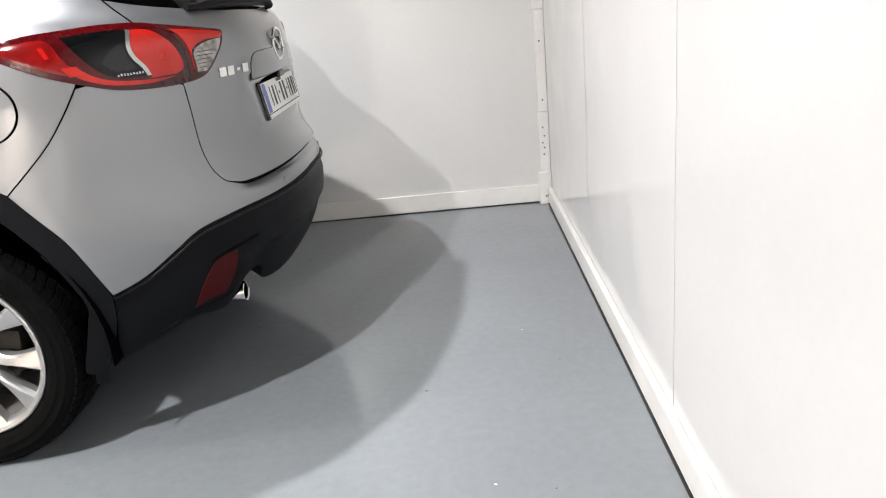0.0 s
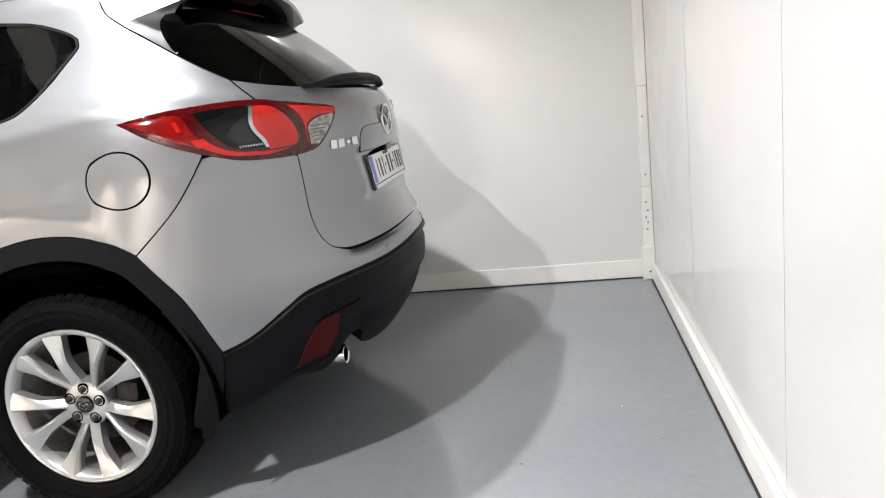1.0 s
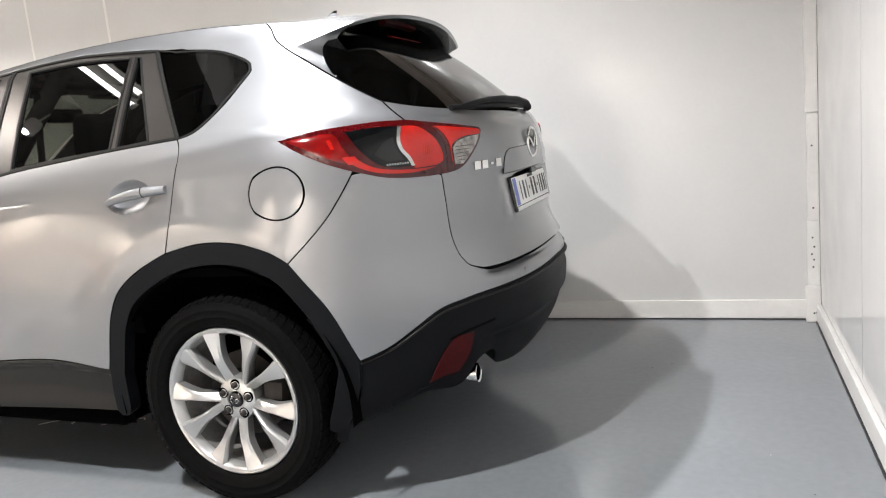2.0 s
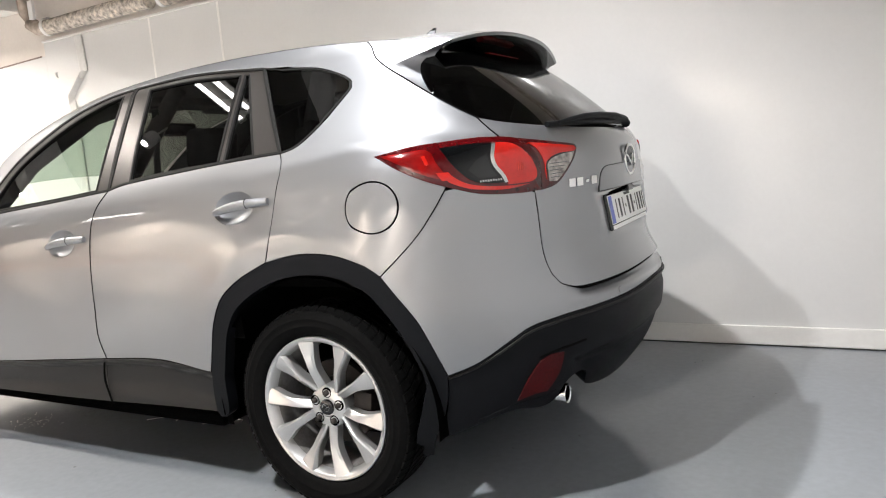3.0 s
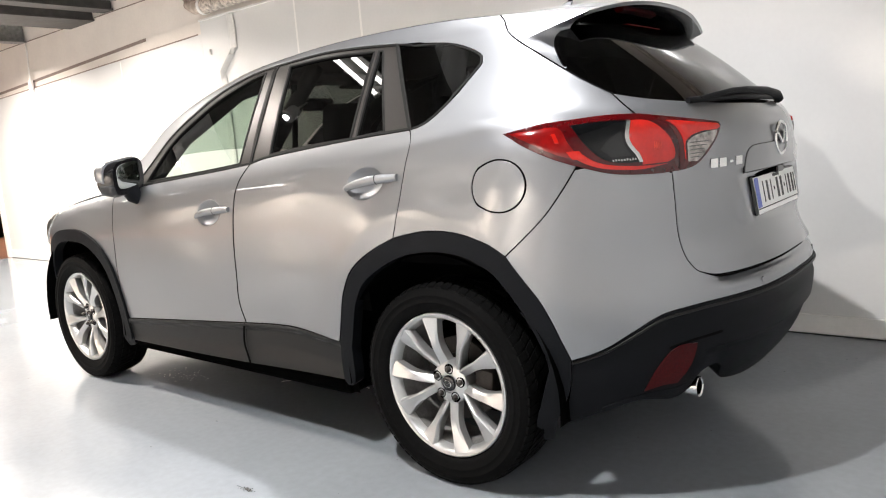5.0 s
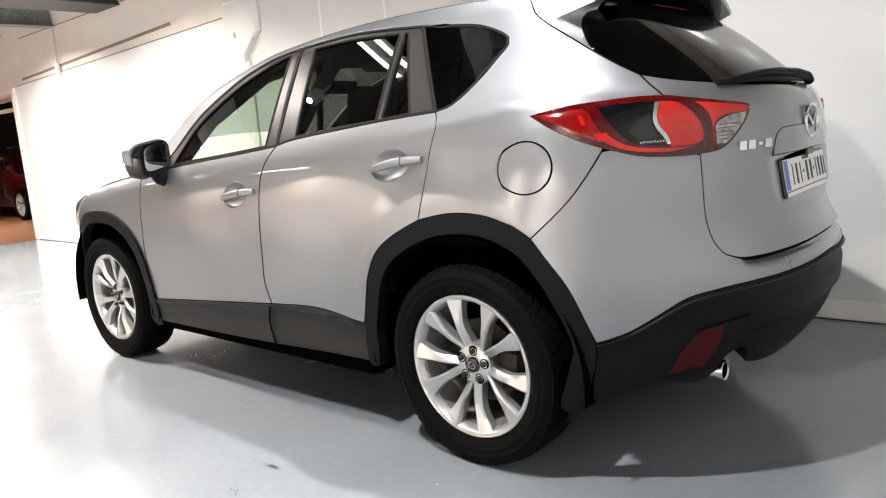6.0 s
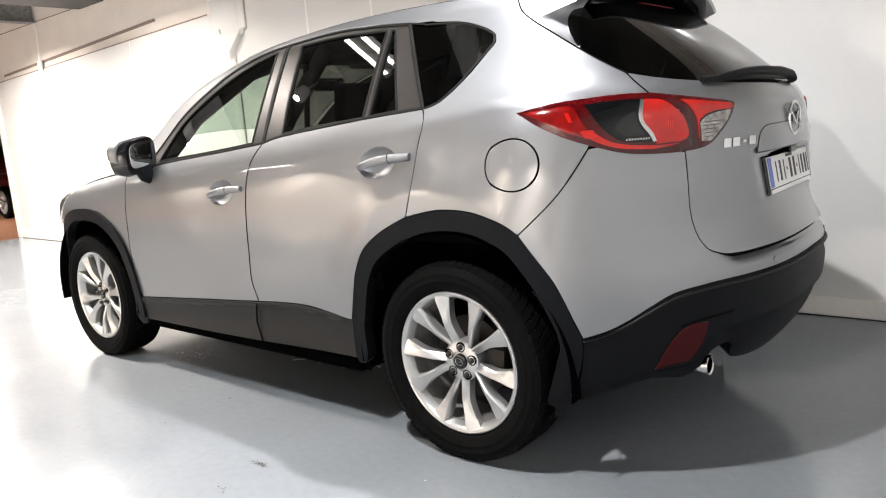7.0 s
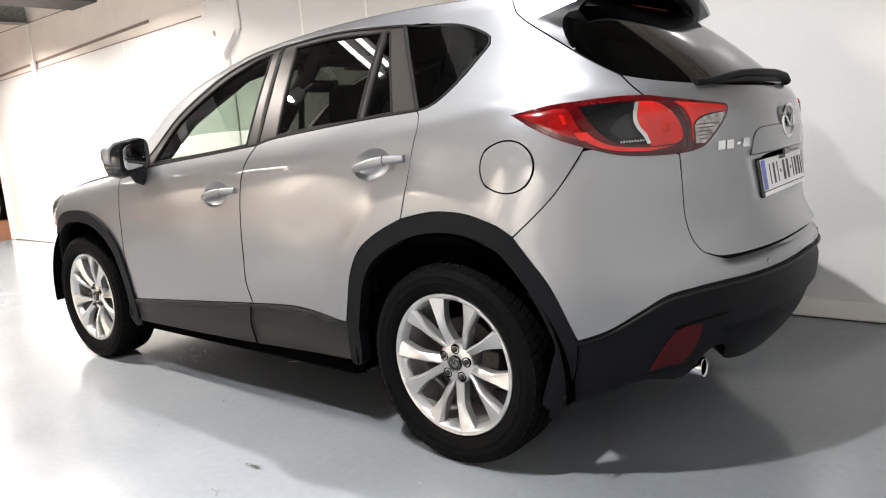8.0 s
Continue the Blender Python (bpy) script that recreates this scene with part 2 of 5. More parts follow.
def area(loop):
    return sum(loop[i - 1][0] * loop[i][1] - loop[i][0] * loop[i - 1][1] for i in range(len(loop))) / 2


def inset(loop, d):
    """The outline drawn in by d (out where d is negative)."""
    if area(loop) < 0:
        loop = loop[::-1]
    out = []
    n = len(loop)
    for i in range(n):
        a, b, c = loop[i - 1], loop[i], loop[(i + 1) % n]
        n1 = Vector((a[1] - b[1], b[0] - a[0])).normalized()
        n2 = Vector((b[1] - c[1], c[0] - b[0])).normalized()
        m = n1 + n2
        m = m / max(m.length_squared / 2, 0.6) if m.length > 1e-6 else n1
        out.append((b[0] + d * m.x, b[1] + d * m.y))
    return out


def inside(p, loops):
    x, y = p
    odd = False
    for loop in loops:
        j = len(loop) - 1
        for i in range(len(loop)):
            (x1, y1), (x2, y2) = loop[i], loop[j]
            if (y1 > y) != (y2 > y) and x < (x2 - x1) * (y - y1) / (y2 - y1) + x1:
                odd = not odd
            j = i
    return odd


def sheet(name, loops, surface, normal, thick=0.014, cell=0.035, out=None, lip=0.0025):
    """A panel with the given outline (and holes) on a surface, with rounded edges and depth."""
    pts, edges = [], []
    for loop in loops:
        k = len(pts)
        pts += loop
        edges += [(k + i, k + (i + 1) % len(loop)) for i in range(len(loop))]
    rim = len(pts)
    us, zs = [p[0] for p in loops[0]], [p[1] for p in loops[0]]
    ring = np.array(pts)
    i0, i1 = math.floor(min(us) / cell), math.ceil(max(us) / cell)
    j0, j1 = math.floor(min(zs) / cell), math.ceil(max(zs) / cell)
    for i in range(i0, i1 + 1):
        for j in range(j0, j1 + 1):
            p = (i * cell, j * cell)
            if np.min(np.abs(ring[:, 0] - p[0]) + np.abs(ring[:, 1] - p[1])) > cell * 0.45 and inside(p, loops):
                pts.append(p)
    co, _, tris, *_ = delaunay_2d_cdt([Vector(p) for p in pts], edges, [], 0, 1e-6)
    keep = []
    for t in tris:
        c = ((co[t[0]].x + co[t[1]].x + co[t[2]].x) / 3, (co[t[0]].y + co[t[1]].y + co[t[2]].y) / 3)
        if inside(c, loops):
            a = co[t[1]] - co[t[0]]
            b = co[t[2]] - co[t[0]]
            keep.append(tuple(t) if a.x * b.y - a.y * b.x > 0 else (t[0], t[2], t[1]))
    nor = [Vector(normal(c.x, c.y)) for c in co]
    top = []
    for c, n in zip(co, nor):
        off = (out(c.x, c.y) if callable(out) else (out or 0.0))
        top.append(Vector(surface(c.x, c.y)) + off * n)
    if callable(out):
        e = 0.006
        for i, c in enumerate(co):
            q = [Vector(surface(c.x + a, c.y + b)) + out(c.x + a, c.y + b) * Vector(normal(c.x + a, c.y + b)) for a, b in ((-e, 0), (e, 0), (0, -e), (0, e))]
            k = (q[1] - q[0]).cross(q[3] - q[2]).normalized()
            nor[i] = k if k.dot(nor[i]) > 0 else -k
    verts = [tuple(p) for p in top]
    normals = [tuple(n) for n in nor]
    faces = list(keep)
    side = {}
    for t in keep:
        for a, b in ((t[0], t[1]), (t[1], t[2]), (t[2], t[0])):
            side[(a, b)] = True
    open_edges = [e for e in side if (e[1], e[0]) not in side]
    push = {}
    for a, b in open_edges:
        d = top[b] - top[a]
        for v in (a, b):
            m = d.cross(nor[v])
            push[v] = push.get(v, Vector()) + (m.normalized() if m.length > 1e-9 else Vector())
    ring = {}
    for v, m in push.items():
        m = m.normalized() if m.length > 1e-9 else nor[v]
        ring[v] = len(verts)
        for depth in (lip, thick):
            verts.append(tuple(top[v] - depth * nor[v] + lip * 0.5 * m))
            normals.append(tuple(m))
    for a, b in open_edges:
        i, j = ring[a], ring[b]
        faces += [(b, a, i, j), (j, i, i + 1, j + 1)]
    top_count, rim_count = len(keep), len(open_edges)
    me = bpy.data.meshes.new(name)
    me.from_pydata(verts, [], faces)
    me.polygons.foreach_set("use_smooth", [True] * len(me.polygons))
    me.normals_split_custom_set_from_vertices(normals)
    slots = [0] * top_count + [0, 1] * rim_count
    me.polygons.foreach_set("material_index", slots)
    return me, verts, faces, normals, slots


def flipped(name, made):
    """The same panel on the car's other side."""
    _, verts, faces, normals, slots = made
    me = bpy.data.meshes.new(name)
    me.from_pydata([(x, -y, z) for x, y, z in verts], [], [f[::-1] for f in faces])
    me.polygons.foreach_set("use_smooth", [True] * len(me.polygons))
    me.normals_split_custom_set_from_vertices([(x, -y, z) for x, y, z in normals])
    me.polygons.foreach_set("material_index", slots)
    return me


def panel(name, loops, mat, parent, label="", thick=0.014, gap=0.0022, out=None, both=True, cell=0.035, lip=0.0025, under=None, base=None):
    """A body panel on the left flank, and its twin on the right."""
    loops = [inset(loops[0], gap)] + [inset(h, -gap) for h in loops[1:]]
    made = sheet(name, loops, *(base or (body_raw, body_normal)), thick, cell, out, lip)
    twins = [made[0]] + ([flipped(name, made)] if both else [])
    for me in twins:
        me.materials.append(mat)
        me.materials.append(SHUT if mat == SILVER else mat)
    one = part(name, made[0], mat, parent, label)
    if not both:
        return one
    return one, part(name, twins[1], mat, under or parent, label)


# ---- the car ----
car = tagged(new("car"), "silver five-door crossover with black plastic cladding, parked on the painted floor", "car")

ARCH = [(-0.723, 0.471), (-0.685, 0.60), (-0.655, 0.68), (-0.597, 0.765), (-0.496, 0.834), (-0.364, 0.892), (-0.223, 0.918), (-0.093, 0.915), (0.006, 0.889),
        (0.066, 0.843), (0.122, 0.735), (0.149, 0.668), (0.181, 0.57), (0.201, 0.515)]
ARCH_FRONT = [(-2.40, 0.40), (-2.425, 0.55), (-2.47, 0.70), (-2.57, 0.81), (-2.72, 0.873), (-2.90, 0.885), (-3.08, 0.86), (-3.24, 0.77), (-3.33, 0.64), (-3.37, 0.48), (-3.38, 0.36)]
DOOR_FRONT = [(-2.40, 1.075), (-2.385, 0.96), (-2.395, 0.80), (-2.422, 0.671), (-2.428, 0.516), (-2.395, 0.404)]
DOOR_MID = [(-1.215, 1.180), (-1.262, 1.125), (-1.290, 1.075), (-1.305, 1.02), (-1.321, 0.891), (-1.342, 0.727), (-1.365, 0.584), (-1.343, 0.486)]
DOOR_BACK = [(-0.270, 1.260), (-0.306, 1.144), (-0.336, 0.988), (-0.364, 0.892)]
SILL_A = [(-2.395, 0.404), (-1.954, 0.437), (-1.343, 0.482)]
SILL_B = [(-1.343, 0.482), (-1.15, 0.495), (-1.001, 0.497), (-0.859, 0.484), (-0.723, 0.471)]
BELT_A = [(-2.40, 1.075), (-2.08, 1.111), (-1.825, 1.132), (-1.504, 1.156), (-1.215, 1.180)]
BELT_B = [(-1.215, 1.180), (-1.09, 1.203), (-0.723, 1.233), (-0.508, 1.248), (-0.270, 1.260)]
DLO_A = [(-2.23, 1.100), (-2.157, 1.194), (-1.881, 1.357), (-1.417, 1.503), (-1.046, 1.585), (-0.787, 1.610)]
DLO_B = [(-0.787, 1.610), (-0.457, 1.620), (-0.232, 1.608), (-0.060, 1.590)]
QUARTER_WINDOW = [(-0.060, 1.590), (0.0, 1.578), (0.031, 1.554), (0.070, 1.518), (0.089, 1.487), (0.081, 1.461), (0.042, 1.416), (-0.046, 1.335), (-0.185, 1.278), (-0.270, 1.260)]
SEAM_SPOILER = [(0.424, 1.317), (0.378, 1.360), (0.333, 1.405), (0.278, 1.464), (0.236, 1.517), (0.224, 1.559), (0.250, 1.598), (u_at(0.13, ROOF(0.13)), ROOF(0.13))]
SEAM_BUMPER = [(0.254, 1.097), (0.213, 1.026), (0.16, 0.949), (0.066, 0.843)]
GATE_SIDE = [(0.440, 1.245), (0.50, 1.15), (0.515, 1.065), (0.521, 0.976), (0.531, 0.869), (0.541, 0.795), (0.553, 0.768), (0.579, 0.749), (0.65, 0.737), (0.95, 0.742)]
CLAD_TOP = [(0.201, 0.515), (0.286, 0.552), (0.363, 0.602), (0.432, 0.643), (0.51, 0.658), (0.587, 0.665), (0.771, 0.670), (0.95, 0.678)]


def mirrored(line):
    return [(2 * CORNER - u, z) for u, z in reversed(line)]


def straight(line, step=0.02):
    """A smooth line that runs true in side view, for lines that cross the lean of the body's back."""
    flat = [(body_raw(u, z)[0], z) for u, z in line]
    return [(u_at(x, z), z) for x, z in spline(flat, step)]


DLO_A, DLO_B, QUARTER_WINDOW, SEAM_SPOILER = (straight(k) for k in (DLO_A, DLO_B, QUARTER_WINDOW, SEAM_SPOILER))


def roof_line(x0, x1, n=24):
    """The edge where the flank turns into the roof."""
    out = []
    for i in range(n + 1):
        x = x0 + (x1 - x0) * i / n
        z = ROOF(x)
        out.append((u_at(x, z), z))
    return out


def dish_loop(u0, z0):
    cu, cz = u0 + 0.088, z0 + 0.016
    return [(cu + 0.092 * math.cos(a * math.pi / 16), cz + 0.056 * math.sin(a * math.pi / 16) + 0.10 * 0.092 * math.cos(a * math.pi / 16)) for a in range(32)]


def shoulder(u, z):
    """A soft crease that rises along the haunch to the tail lamp."""
    line = 1.245 + 0.135 * u if u < 0.08 else 1.2558 + 0.13 * (u - 0.08)
    d = (z - line) / 0.030
    return 0.0055 * math.exp(-d * d) * smooth(-0.55, -0.15, u) * (1 - smooth(0.25, 0.40, u))


def flare(u, z):
    """The paint swells round the rear wheel arch and breaks in a soft edge above it."""
    r = math.hypot((u + 0.255) / 0.47, (z - 0.40) / 0.52)
    past = 0.018 * math.log1p(math.exp(min((r - 1.13) / 0.018, 60)))
    return 0.016 * math.exp(-past / 0.16) * (1 - smooth(1.45, 1.75, r))


def haunch(u, z):
    return shoulder(u, z) + flare(u, z)


def smooth(a, b, x):
    t = min(max((x - a) / (b - a), 0), 1)
    return t * t * (3 - 2 * t)


# painted panels
panel("front_door", [outline(DOOR_FRONT, SILL_A, DOOR_MID[::-1], BELT_A[::-1]), dish_loop(-1.587, 0.962)], SILVER, car, gap=0.003)
panel("rear_door", [outline(DOOR_MID, SILL_B, ARCH[:6], DOOR_BACK[::-1], BELT_B[::-1]), dish_loop(-0.594, 1.068)], SILVER, car, gap=0.003, out=haunch, cell=0.013)
flap = [(0.052 + 0.073 * math.cos(a * math.pi / 20), 1.061 + 0.082 * math.sin(a * math.pi / 20)) for a in range(40)]
edge = roof_line(-2.28, 0.13)
quarter = outline(DLO_A, DLO_B, QUARTER_WINDOW, DOOR_BACK, ARCH[5:10], SEAM_BUMPER[::-1], [(0.254, 1.097), (0.30, 1.17), (0.37, 1.23), (0.440, 1.245), (0.424, 1.317)],
                  SEAM_SPOILER, [SEAM_SPOILER[-1], edge[-1]], edge[::-1], [edge[0], DLO_A[0]])
panel("quarter_panel", [quarter, flap], SILVER, car, gap=0.0028, out=haunch, cell=0.014)
panel("fuel_flap", [flap], SILVER, car, "round silver fuel filler flap", out=haunch, cell=0.014, gap=0.004, both=False)
panel("front_fender", [outline(DOOR_FRONT, ARCH_FRONT, [(-3.38, 0.36), (-3.50, 0.50), (-3.50, 0.84)], [(-3.50, 0.84), (-3.30, 0.94), (-3.07, 1.0), (-2.75, 1.045), (-2.40, 1.075)])], SILVER, car, gap=0.0006)
panel("front_bumper", [outline([(-3.50, 0.84), (-3.62, 0.80), (-3.82, 0.76)], [(-3.82, 0.76), (-3.84, 0.5), (-3.78, 0.25)], [(-3.78, 0.25), (-3.38, 0.27)], [(-3.38, 0.27), (-3.38, 0.36), (-3.50, 0.50), (-3.50, 0.84)])], SILVER, car)
panel("rear_bumper", [outline(SEAM_BUMPER, ARCH[9:], CLAD_TOP, mirrored(CLAD_TOP), mirrored(ARCH[9:]), mirrored(SEAM_BUMPER),
                              mirrored([(0.515, 1.065), (0.38, 1.11), (0.254, 1.097)]), mirrored(GATE_SIDE[2:]), GATE_SIDE[2:][::-1], [(0.515, 1.065), (0.38, 1.11), (0.254, 1.097)])],
      SILVER, car, both=False, cell=0.016, out=lambda u, z: flare(min(u, 2 * CORNER - u), z) - 0.022 * smooth(0.695, 0.735, z) * smooth(0.56, 0.66, min(u, 2 * CORNER - u)))


def gate_relief(u, z):
    """The flat recess for the number plate, under the handle strip."""
    p, n = body_raw(u, z), body_normal(u, z)
    d = abs(u - CORNER)
    k = (1 - smooth(0.190, 0.225, d)) * smooth(0.862, 0.905, z) * (1 - smooth(1.034, 1.046, z))
    flat = 0.864 - 0.16 * (z - 0.951)
    return max(-0.05, min(0.022, (flat - p[0]) / max(n[0], 0.3))) * k + 0.006 * (1 - smooth(0.735, 0.80, z)) * smooth(0.55, 0.62, min(u, 2 * CORNER - u))


GLASS_LOW = [(0.424, 1.317), (0.527, 1.291), (0.71, 1.268), (0.95, 1.257)]
panel("tailgate", [outline([GLASS_LOW[0], GATE_SIDE[0]], GATE_SIDE, mirrored(GATE_SIDE), mirrored([GLASS_LOW[0], GATE_SIDE[0]]), mirrored(GLASS_LOW), GLASS_LOW[::-1])],
      SILVER, car, both=False, cell=0.02, out=gate_relief)

for line, r in ((DOOR_MID, 0.0019), (DOOR_FRONT, 0.0012), (DOOR_BACK, 0.0021), (SEAM_BUMPER, 0.002), (SILL_A, 0.003), (SILL_B, 0.003), (ARCH[:-1], 0.0028)):
    for side in (-1, 1):
        pts = [body(u, z, 0.0005) for u, z in spline(line, 0.02)]
        part("shut_line", tube("shut_line", [(x, -side * y, z) for x, y, z in pts], r, 6), SHUT, car)


for side in (-1, 1):
    pts = [body(u, z, 0.014) for u, z in spline([(-1.343, 0.470), (-1.36, 0.39), (-1.345, 0.300)], 0.01)]
    part("shut_line", tube("shut_line", [(x, -side * y, z) for x, y, z in pts], 0.004, 6), SHUT, car)


def sill_relief(u, z):
    """A proud upper ledge over a hollow."""
    knots = SILL_A + SILL_B[1:]
    top = knots[0][1]
    for (u0, z0), (u1, z1) in zip(knots, knots[1:]):
        if u0 <= u <= u1:
            top = z0 + (z1 - z0) * (u - u0) / (u1 - u0)
    d = top - z
    return 0.012 - 0.012 * smooth(0.016, 0.026, d) + 0.010 * smooth(0.09, 0.17, d)


# black cladding
def shrunk(line, c, k):
    return [(c[0] + (u - c[0]) * k, c[1] + (z - c[1]) * k) for u, z in line]


ARCH_IN = shrunk(ARCH, (-0.22, 0.365), 0.87)
ARCH_FRONT_IN = shrunk(ARCH_FRONT, (-2.90, 0.365), 0.87)
CLAD = 0.014
panel("rear_arch_trim", [outline(ARCH, [ARCH[-1], (0.20, 0.40), (0.175, 0.28)], [(0.175, 0.28), (0.12, 0.28), (0.13, 0.40), ARCH_IN[-1]], ARCH_IN[::-1], [ARCH_IN[0], (-0.668, 0.31), (-0.728, 0.31), ARCH[0]])],
      BLACK_PLASTIC, car, out=CLAD, thick=0.05)
panel("front_arch_trim", [outline(ARCH_FRONT, [ARCH_FRONT[-1], ARCH_FRONT_IN[-1]], ARCH_FRONT_IN[::-1], [ARCH_FRONT_IN[0], (-2.47, 0.29), (-2.40, 0.29), ARCH_FRONT[0]])],
      BLACK_PLASTIC, car, out=CLAD, thick=0.05)
panel("front_sill_trim", [outline(SILL_A, [SILL_A[-1], (-1.36, 0.39), (-1.345, 0.295)], [(-1.345, 0.295), (-1.70, 0.288), (-2.39, 0.28)], [(-2.39, 0.28), SILL_A[0]])], SILL_PLASTIC, car, out=sill_relief, thick=0.05, cell=0.014)
panel("rear_sill_trim", [outline(SILL_B, [SILL_B[-1], (-0.728, 0.31)], [(-0.728, 0.31), (-1.0, 0.306), (-1.345, 0.295)], [(-1.345, 0.295), (-1.36, 0.39), SILL_B[0]])], SILL_PLASTIC, car, out=sill_relief, thick=0.05, cell=0.014)
CLAD_LOW = [(0.20, 0.29), (0.30, 0.33), (0.40, 0.365), (0.50, 0.352), (0.535, 0.372), (0.56, 0.43), (0.63, 0.435), (0.66, 0.372), (0.80, 0.335), (0.95, 0.325)]
def clad_relief(u, z):
    """The lower bumper steps in under a ledge."""
    d = abs(u - CORNER)
    return 0.004 - 0.014 * (1 - smooth(0.495, 0.515, z)) * (1 - smooth(0.33, 0.42, d)) - 0.006 * smooth(0.60, 0.615, z) * (1 - smooth(0.645, 0.665, z)) * (1 - smooth(0.2, 0.4, d))


panel("bumper_cladding", [outline(CLAD_TOP, mirrored(CLAD_TOP), mirrored([CLAD_TOP[0], CLAD_LOW[0]]), mirrored(CLAD_LOW), CLAD_LOW[::-1], [CLAD_LOW[0], CLAD_TOP[0]])],
      BLACK_PLASTIC, car, both=False, out=clad_relief, thick=0.05, cell=0.025)
gap_line = [body(u, z, -0.016) for u, z in spline(GATE_SIDE[5:] + mirrored(GATE_SIDE[5:])[1:], 0.015)]
part("shut_line", tube("shut_line", gap_line, 0.008, 6), SHUT, car)
for side in (-1, 1):
    pts = [body(u, z - 0.013, 0.006) for u, z in spline(CLAD_TOP, 0.02)]
    part("cladding_ridge", tube("cladding_ridge", [(x, -side * y, z) for x, y, z in pts], 0.0042, 8), SILL_PLASTIC, car)
REFLECTOR = outline([(0.527, 0.542), (0.48, 0.542), (0.454, 0.528), (0.421, 0.472), (0.400, 0.398)], [(0.400, 0.398), (0.45, 0.412), (0.491, 0.412)], [(0.491, 0.412), (0.518, 0.469), (0.527, 0.542)])

# windows
def even_pane(loop):
    """A pane of one even bow that follows the body: its surface and its normal."""
    pts = [body_raw(u, z) for u, z in loop]
    x0, z0 = sum(p[0] for p in pts) / len(pts), sum(p[2] for p in pts) / len(pts)
    terms = lambda x, z: (1.0, x - x0, z - z0, (x - x0) ** 2, (x - x0) * (z - z0), (z - z0) ** 2)
    k = np.linalg.lstsq(np.array([terms(p[0], p[2]) for p in pts]), np.array([p[1] for p in pts]), rcond=None)[0]

    def surface(u, z):
        x = body_raw(u, z)[0]
        return (x, float(np.dot(k, terms(x, z))), z)

    def normal(u, z):
        x = body_raw(u, z)[0]
        n = Vector((k[1] + 2 * k[3] * (x - x0) + k[4] * (z - z0), -1.0, k[2] + k[4] * (x - x0) + 2 * k[5] * (z - z0))).normalized()
        return (n.x, n.y, n.z)
    return surface, normal


def window(*lines):
    return outline(*[straight(k) for k in lines])


GLASS_A = window([(-2.09, 1.130), (-2.07, 1.19), (-1.86, 1.328), (-1.415, 1.474), (-1.05, 1.556), (-0.893, 1.580)], [(-0.893, 1.580), (-1.299, 1.186)], [(-1.299, 1.186), (-1.6, 1.162), (-2.09, 1.130)])
GLASS_B = window([(-0.707, 1.588), (-0.45, 1.592), (-0.191, 1.577)], [(-0.191, 1.577), (-0.579, 1.250)], [(-0.579, 1.250), (-0.83, 1.236), (-1.089, 1.214)], [(-1.089, 1.214), (-0.707, 1.588)])
GLASS_C = window([(-0.169, 1.575), (-0.150, 1.573)], [(-0.150, 1.573), (-0.395, 1.264)], [(-0.395, 1.264), (-0.546, 1.253)], [(-0.546, 1.253), (-0.169, 1.575)])
PILLAR_GAP = straight([(-0.787, 1.610), (-1.215, 1.180)])
DOOR_EDGE = straight([DLO_B[-1], (-0.270, 1.260)])
panel("front_window_frame", [outline(DLO_A, PILLAR_GAP, BELT_A[1:][::-1], [BELT_A[1], DLO_A[0]]), GLASS_A], SATIN_BLACK, car, out=-0.004)
panel("rear_window_frame", [outline(PILLAR_GAP[::-1], DLO_B, DOOR_EDGE, BELT_B[::-1]), GLASS_B, GLASS_C], SATIN_BLACK, car, out=-0.004)
for ring in (outline(DLO_A, PILLAR_GAP, BELT_A[1:][::-1], [BELT_A[1], DLO_A[0]]), outline(PILLAR_GAP[::-1], DLO_B, DOOR_EDGE, BELT_B[::-1])):
    panel("window_seal", [inset(ring, 0.001), inset(ring, 0.008)], SEAL, car, out=0.0, gap=0.0)
for ring in (GLASS_A, GLASS_B, GLASS_C):
    panel("glass_seal", [inset(ring, -0.003), inset(ring, 0.003)], SEAL, car, out=-0.001, gap=0.0)
panel("front_side_window", [GLASS_A], CLEAR, car, "clear greenish side glass", out=-0.010, thick=0.004, gap=-0.004, base=even_pane(GLASS_A))
panel("rear_side_window", [GLASS_B], PRIVACY, car, "dark tinted side glass", out=-0.010, thick=0.004, gap=-0.004, base=even_pane(GLASS_B))
panel("rear_vent_window", [GLASS_C], PRIVACY, car, "dark tinted side glass", out=-0.010, thick=0.004, gap=-0.004, base=even_pane(GLASS_B))
quarter_glass = outline(QUARTER_WINDOW, DOOR_EDGE[::-1])
panel("quarter_window", [quarter_glass], PRIVACY, car, "dark tinted quarter glass", out=-0.003, thick=0.005, gap=0.003)
panel("quarter_window_seal", [inset(quarter_glass, 0.001), inset(quarter_glass, 0.005)], SEAL, car, out=-0.001, gap=0.0)
PANE_SIDE = [(0.424, 1.317), (0.378, 1.360), (0.337, 1.410), (0.348, 1.476), (0.40, 1.525), (0.50, 1.560)]
REAR_PANE = outline(GLASS_LOW[::-1], PANE_SIDE, [PANE_SIDE[-1], (0.95, 1.585)], mirrored([PANE_SIDE[-1], (0.95, 1.585)]), mirrored(PANE_SIDE), mirrored(GLASS_LOW[::-1]))
panel("rear_window", [REAR_PANE], REAR_GLASS, car, "dark tinted tailgate glass", both=False, out=-0.004, thick=0.005)


# roof, windscreen and bonnet
def crown(x, w, edge_w, z, rise):
    return z + rise * (1 - (w / edge_w) ** 2)


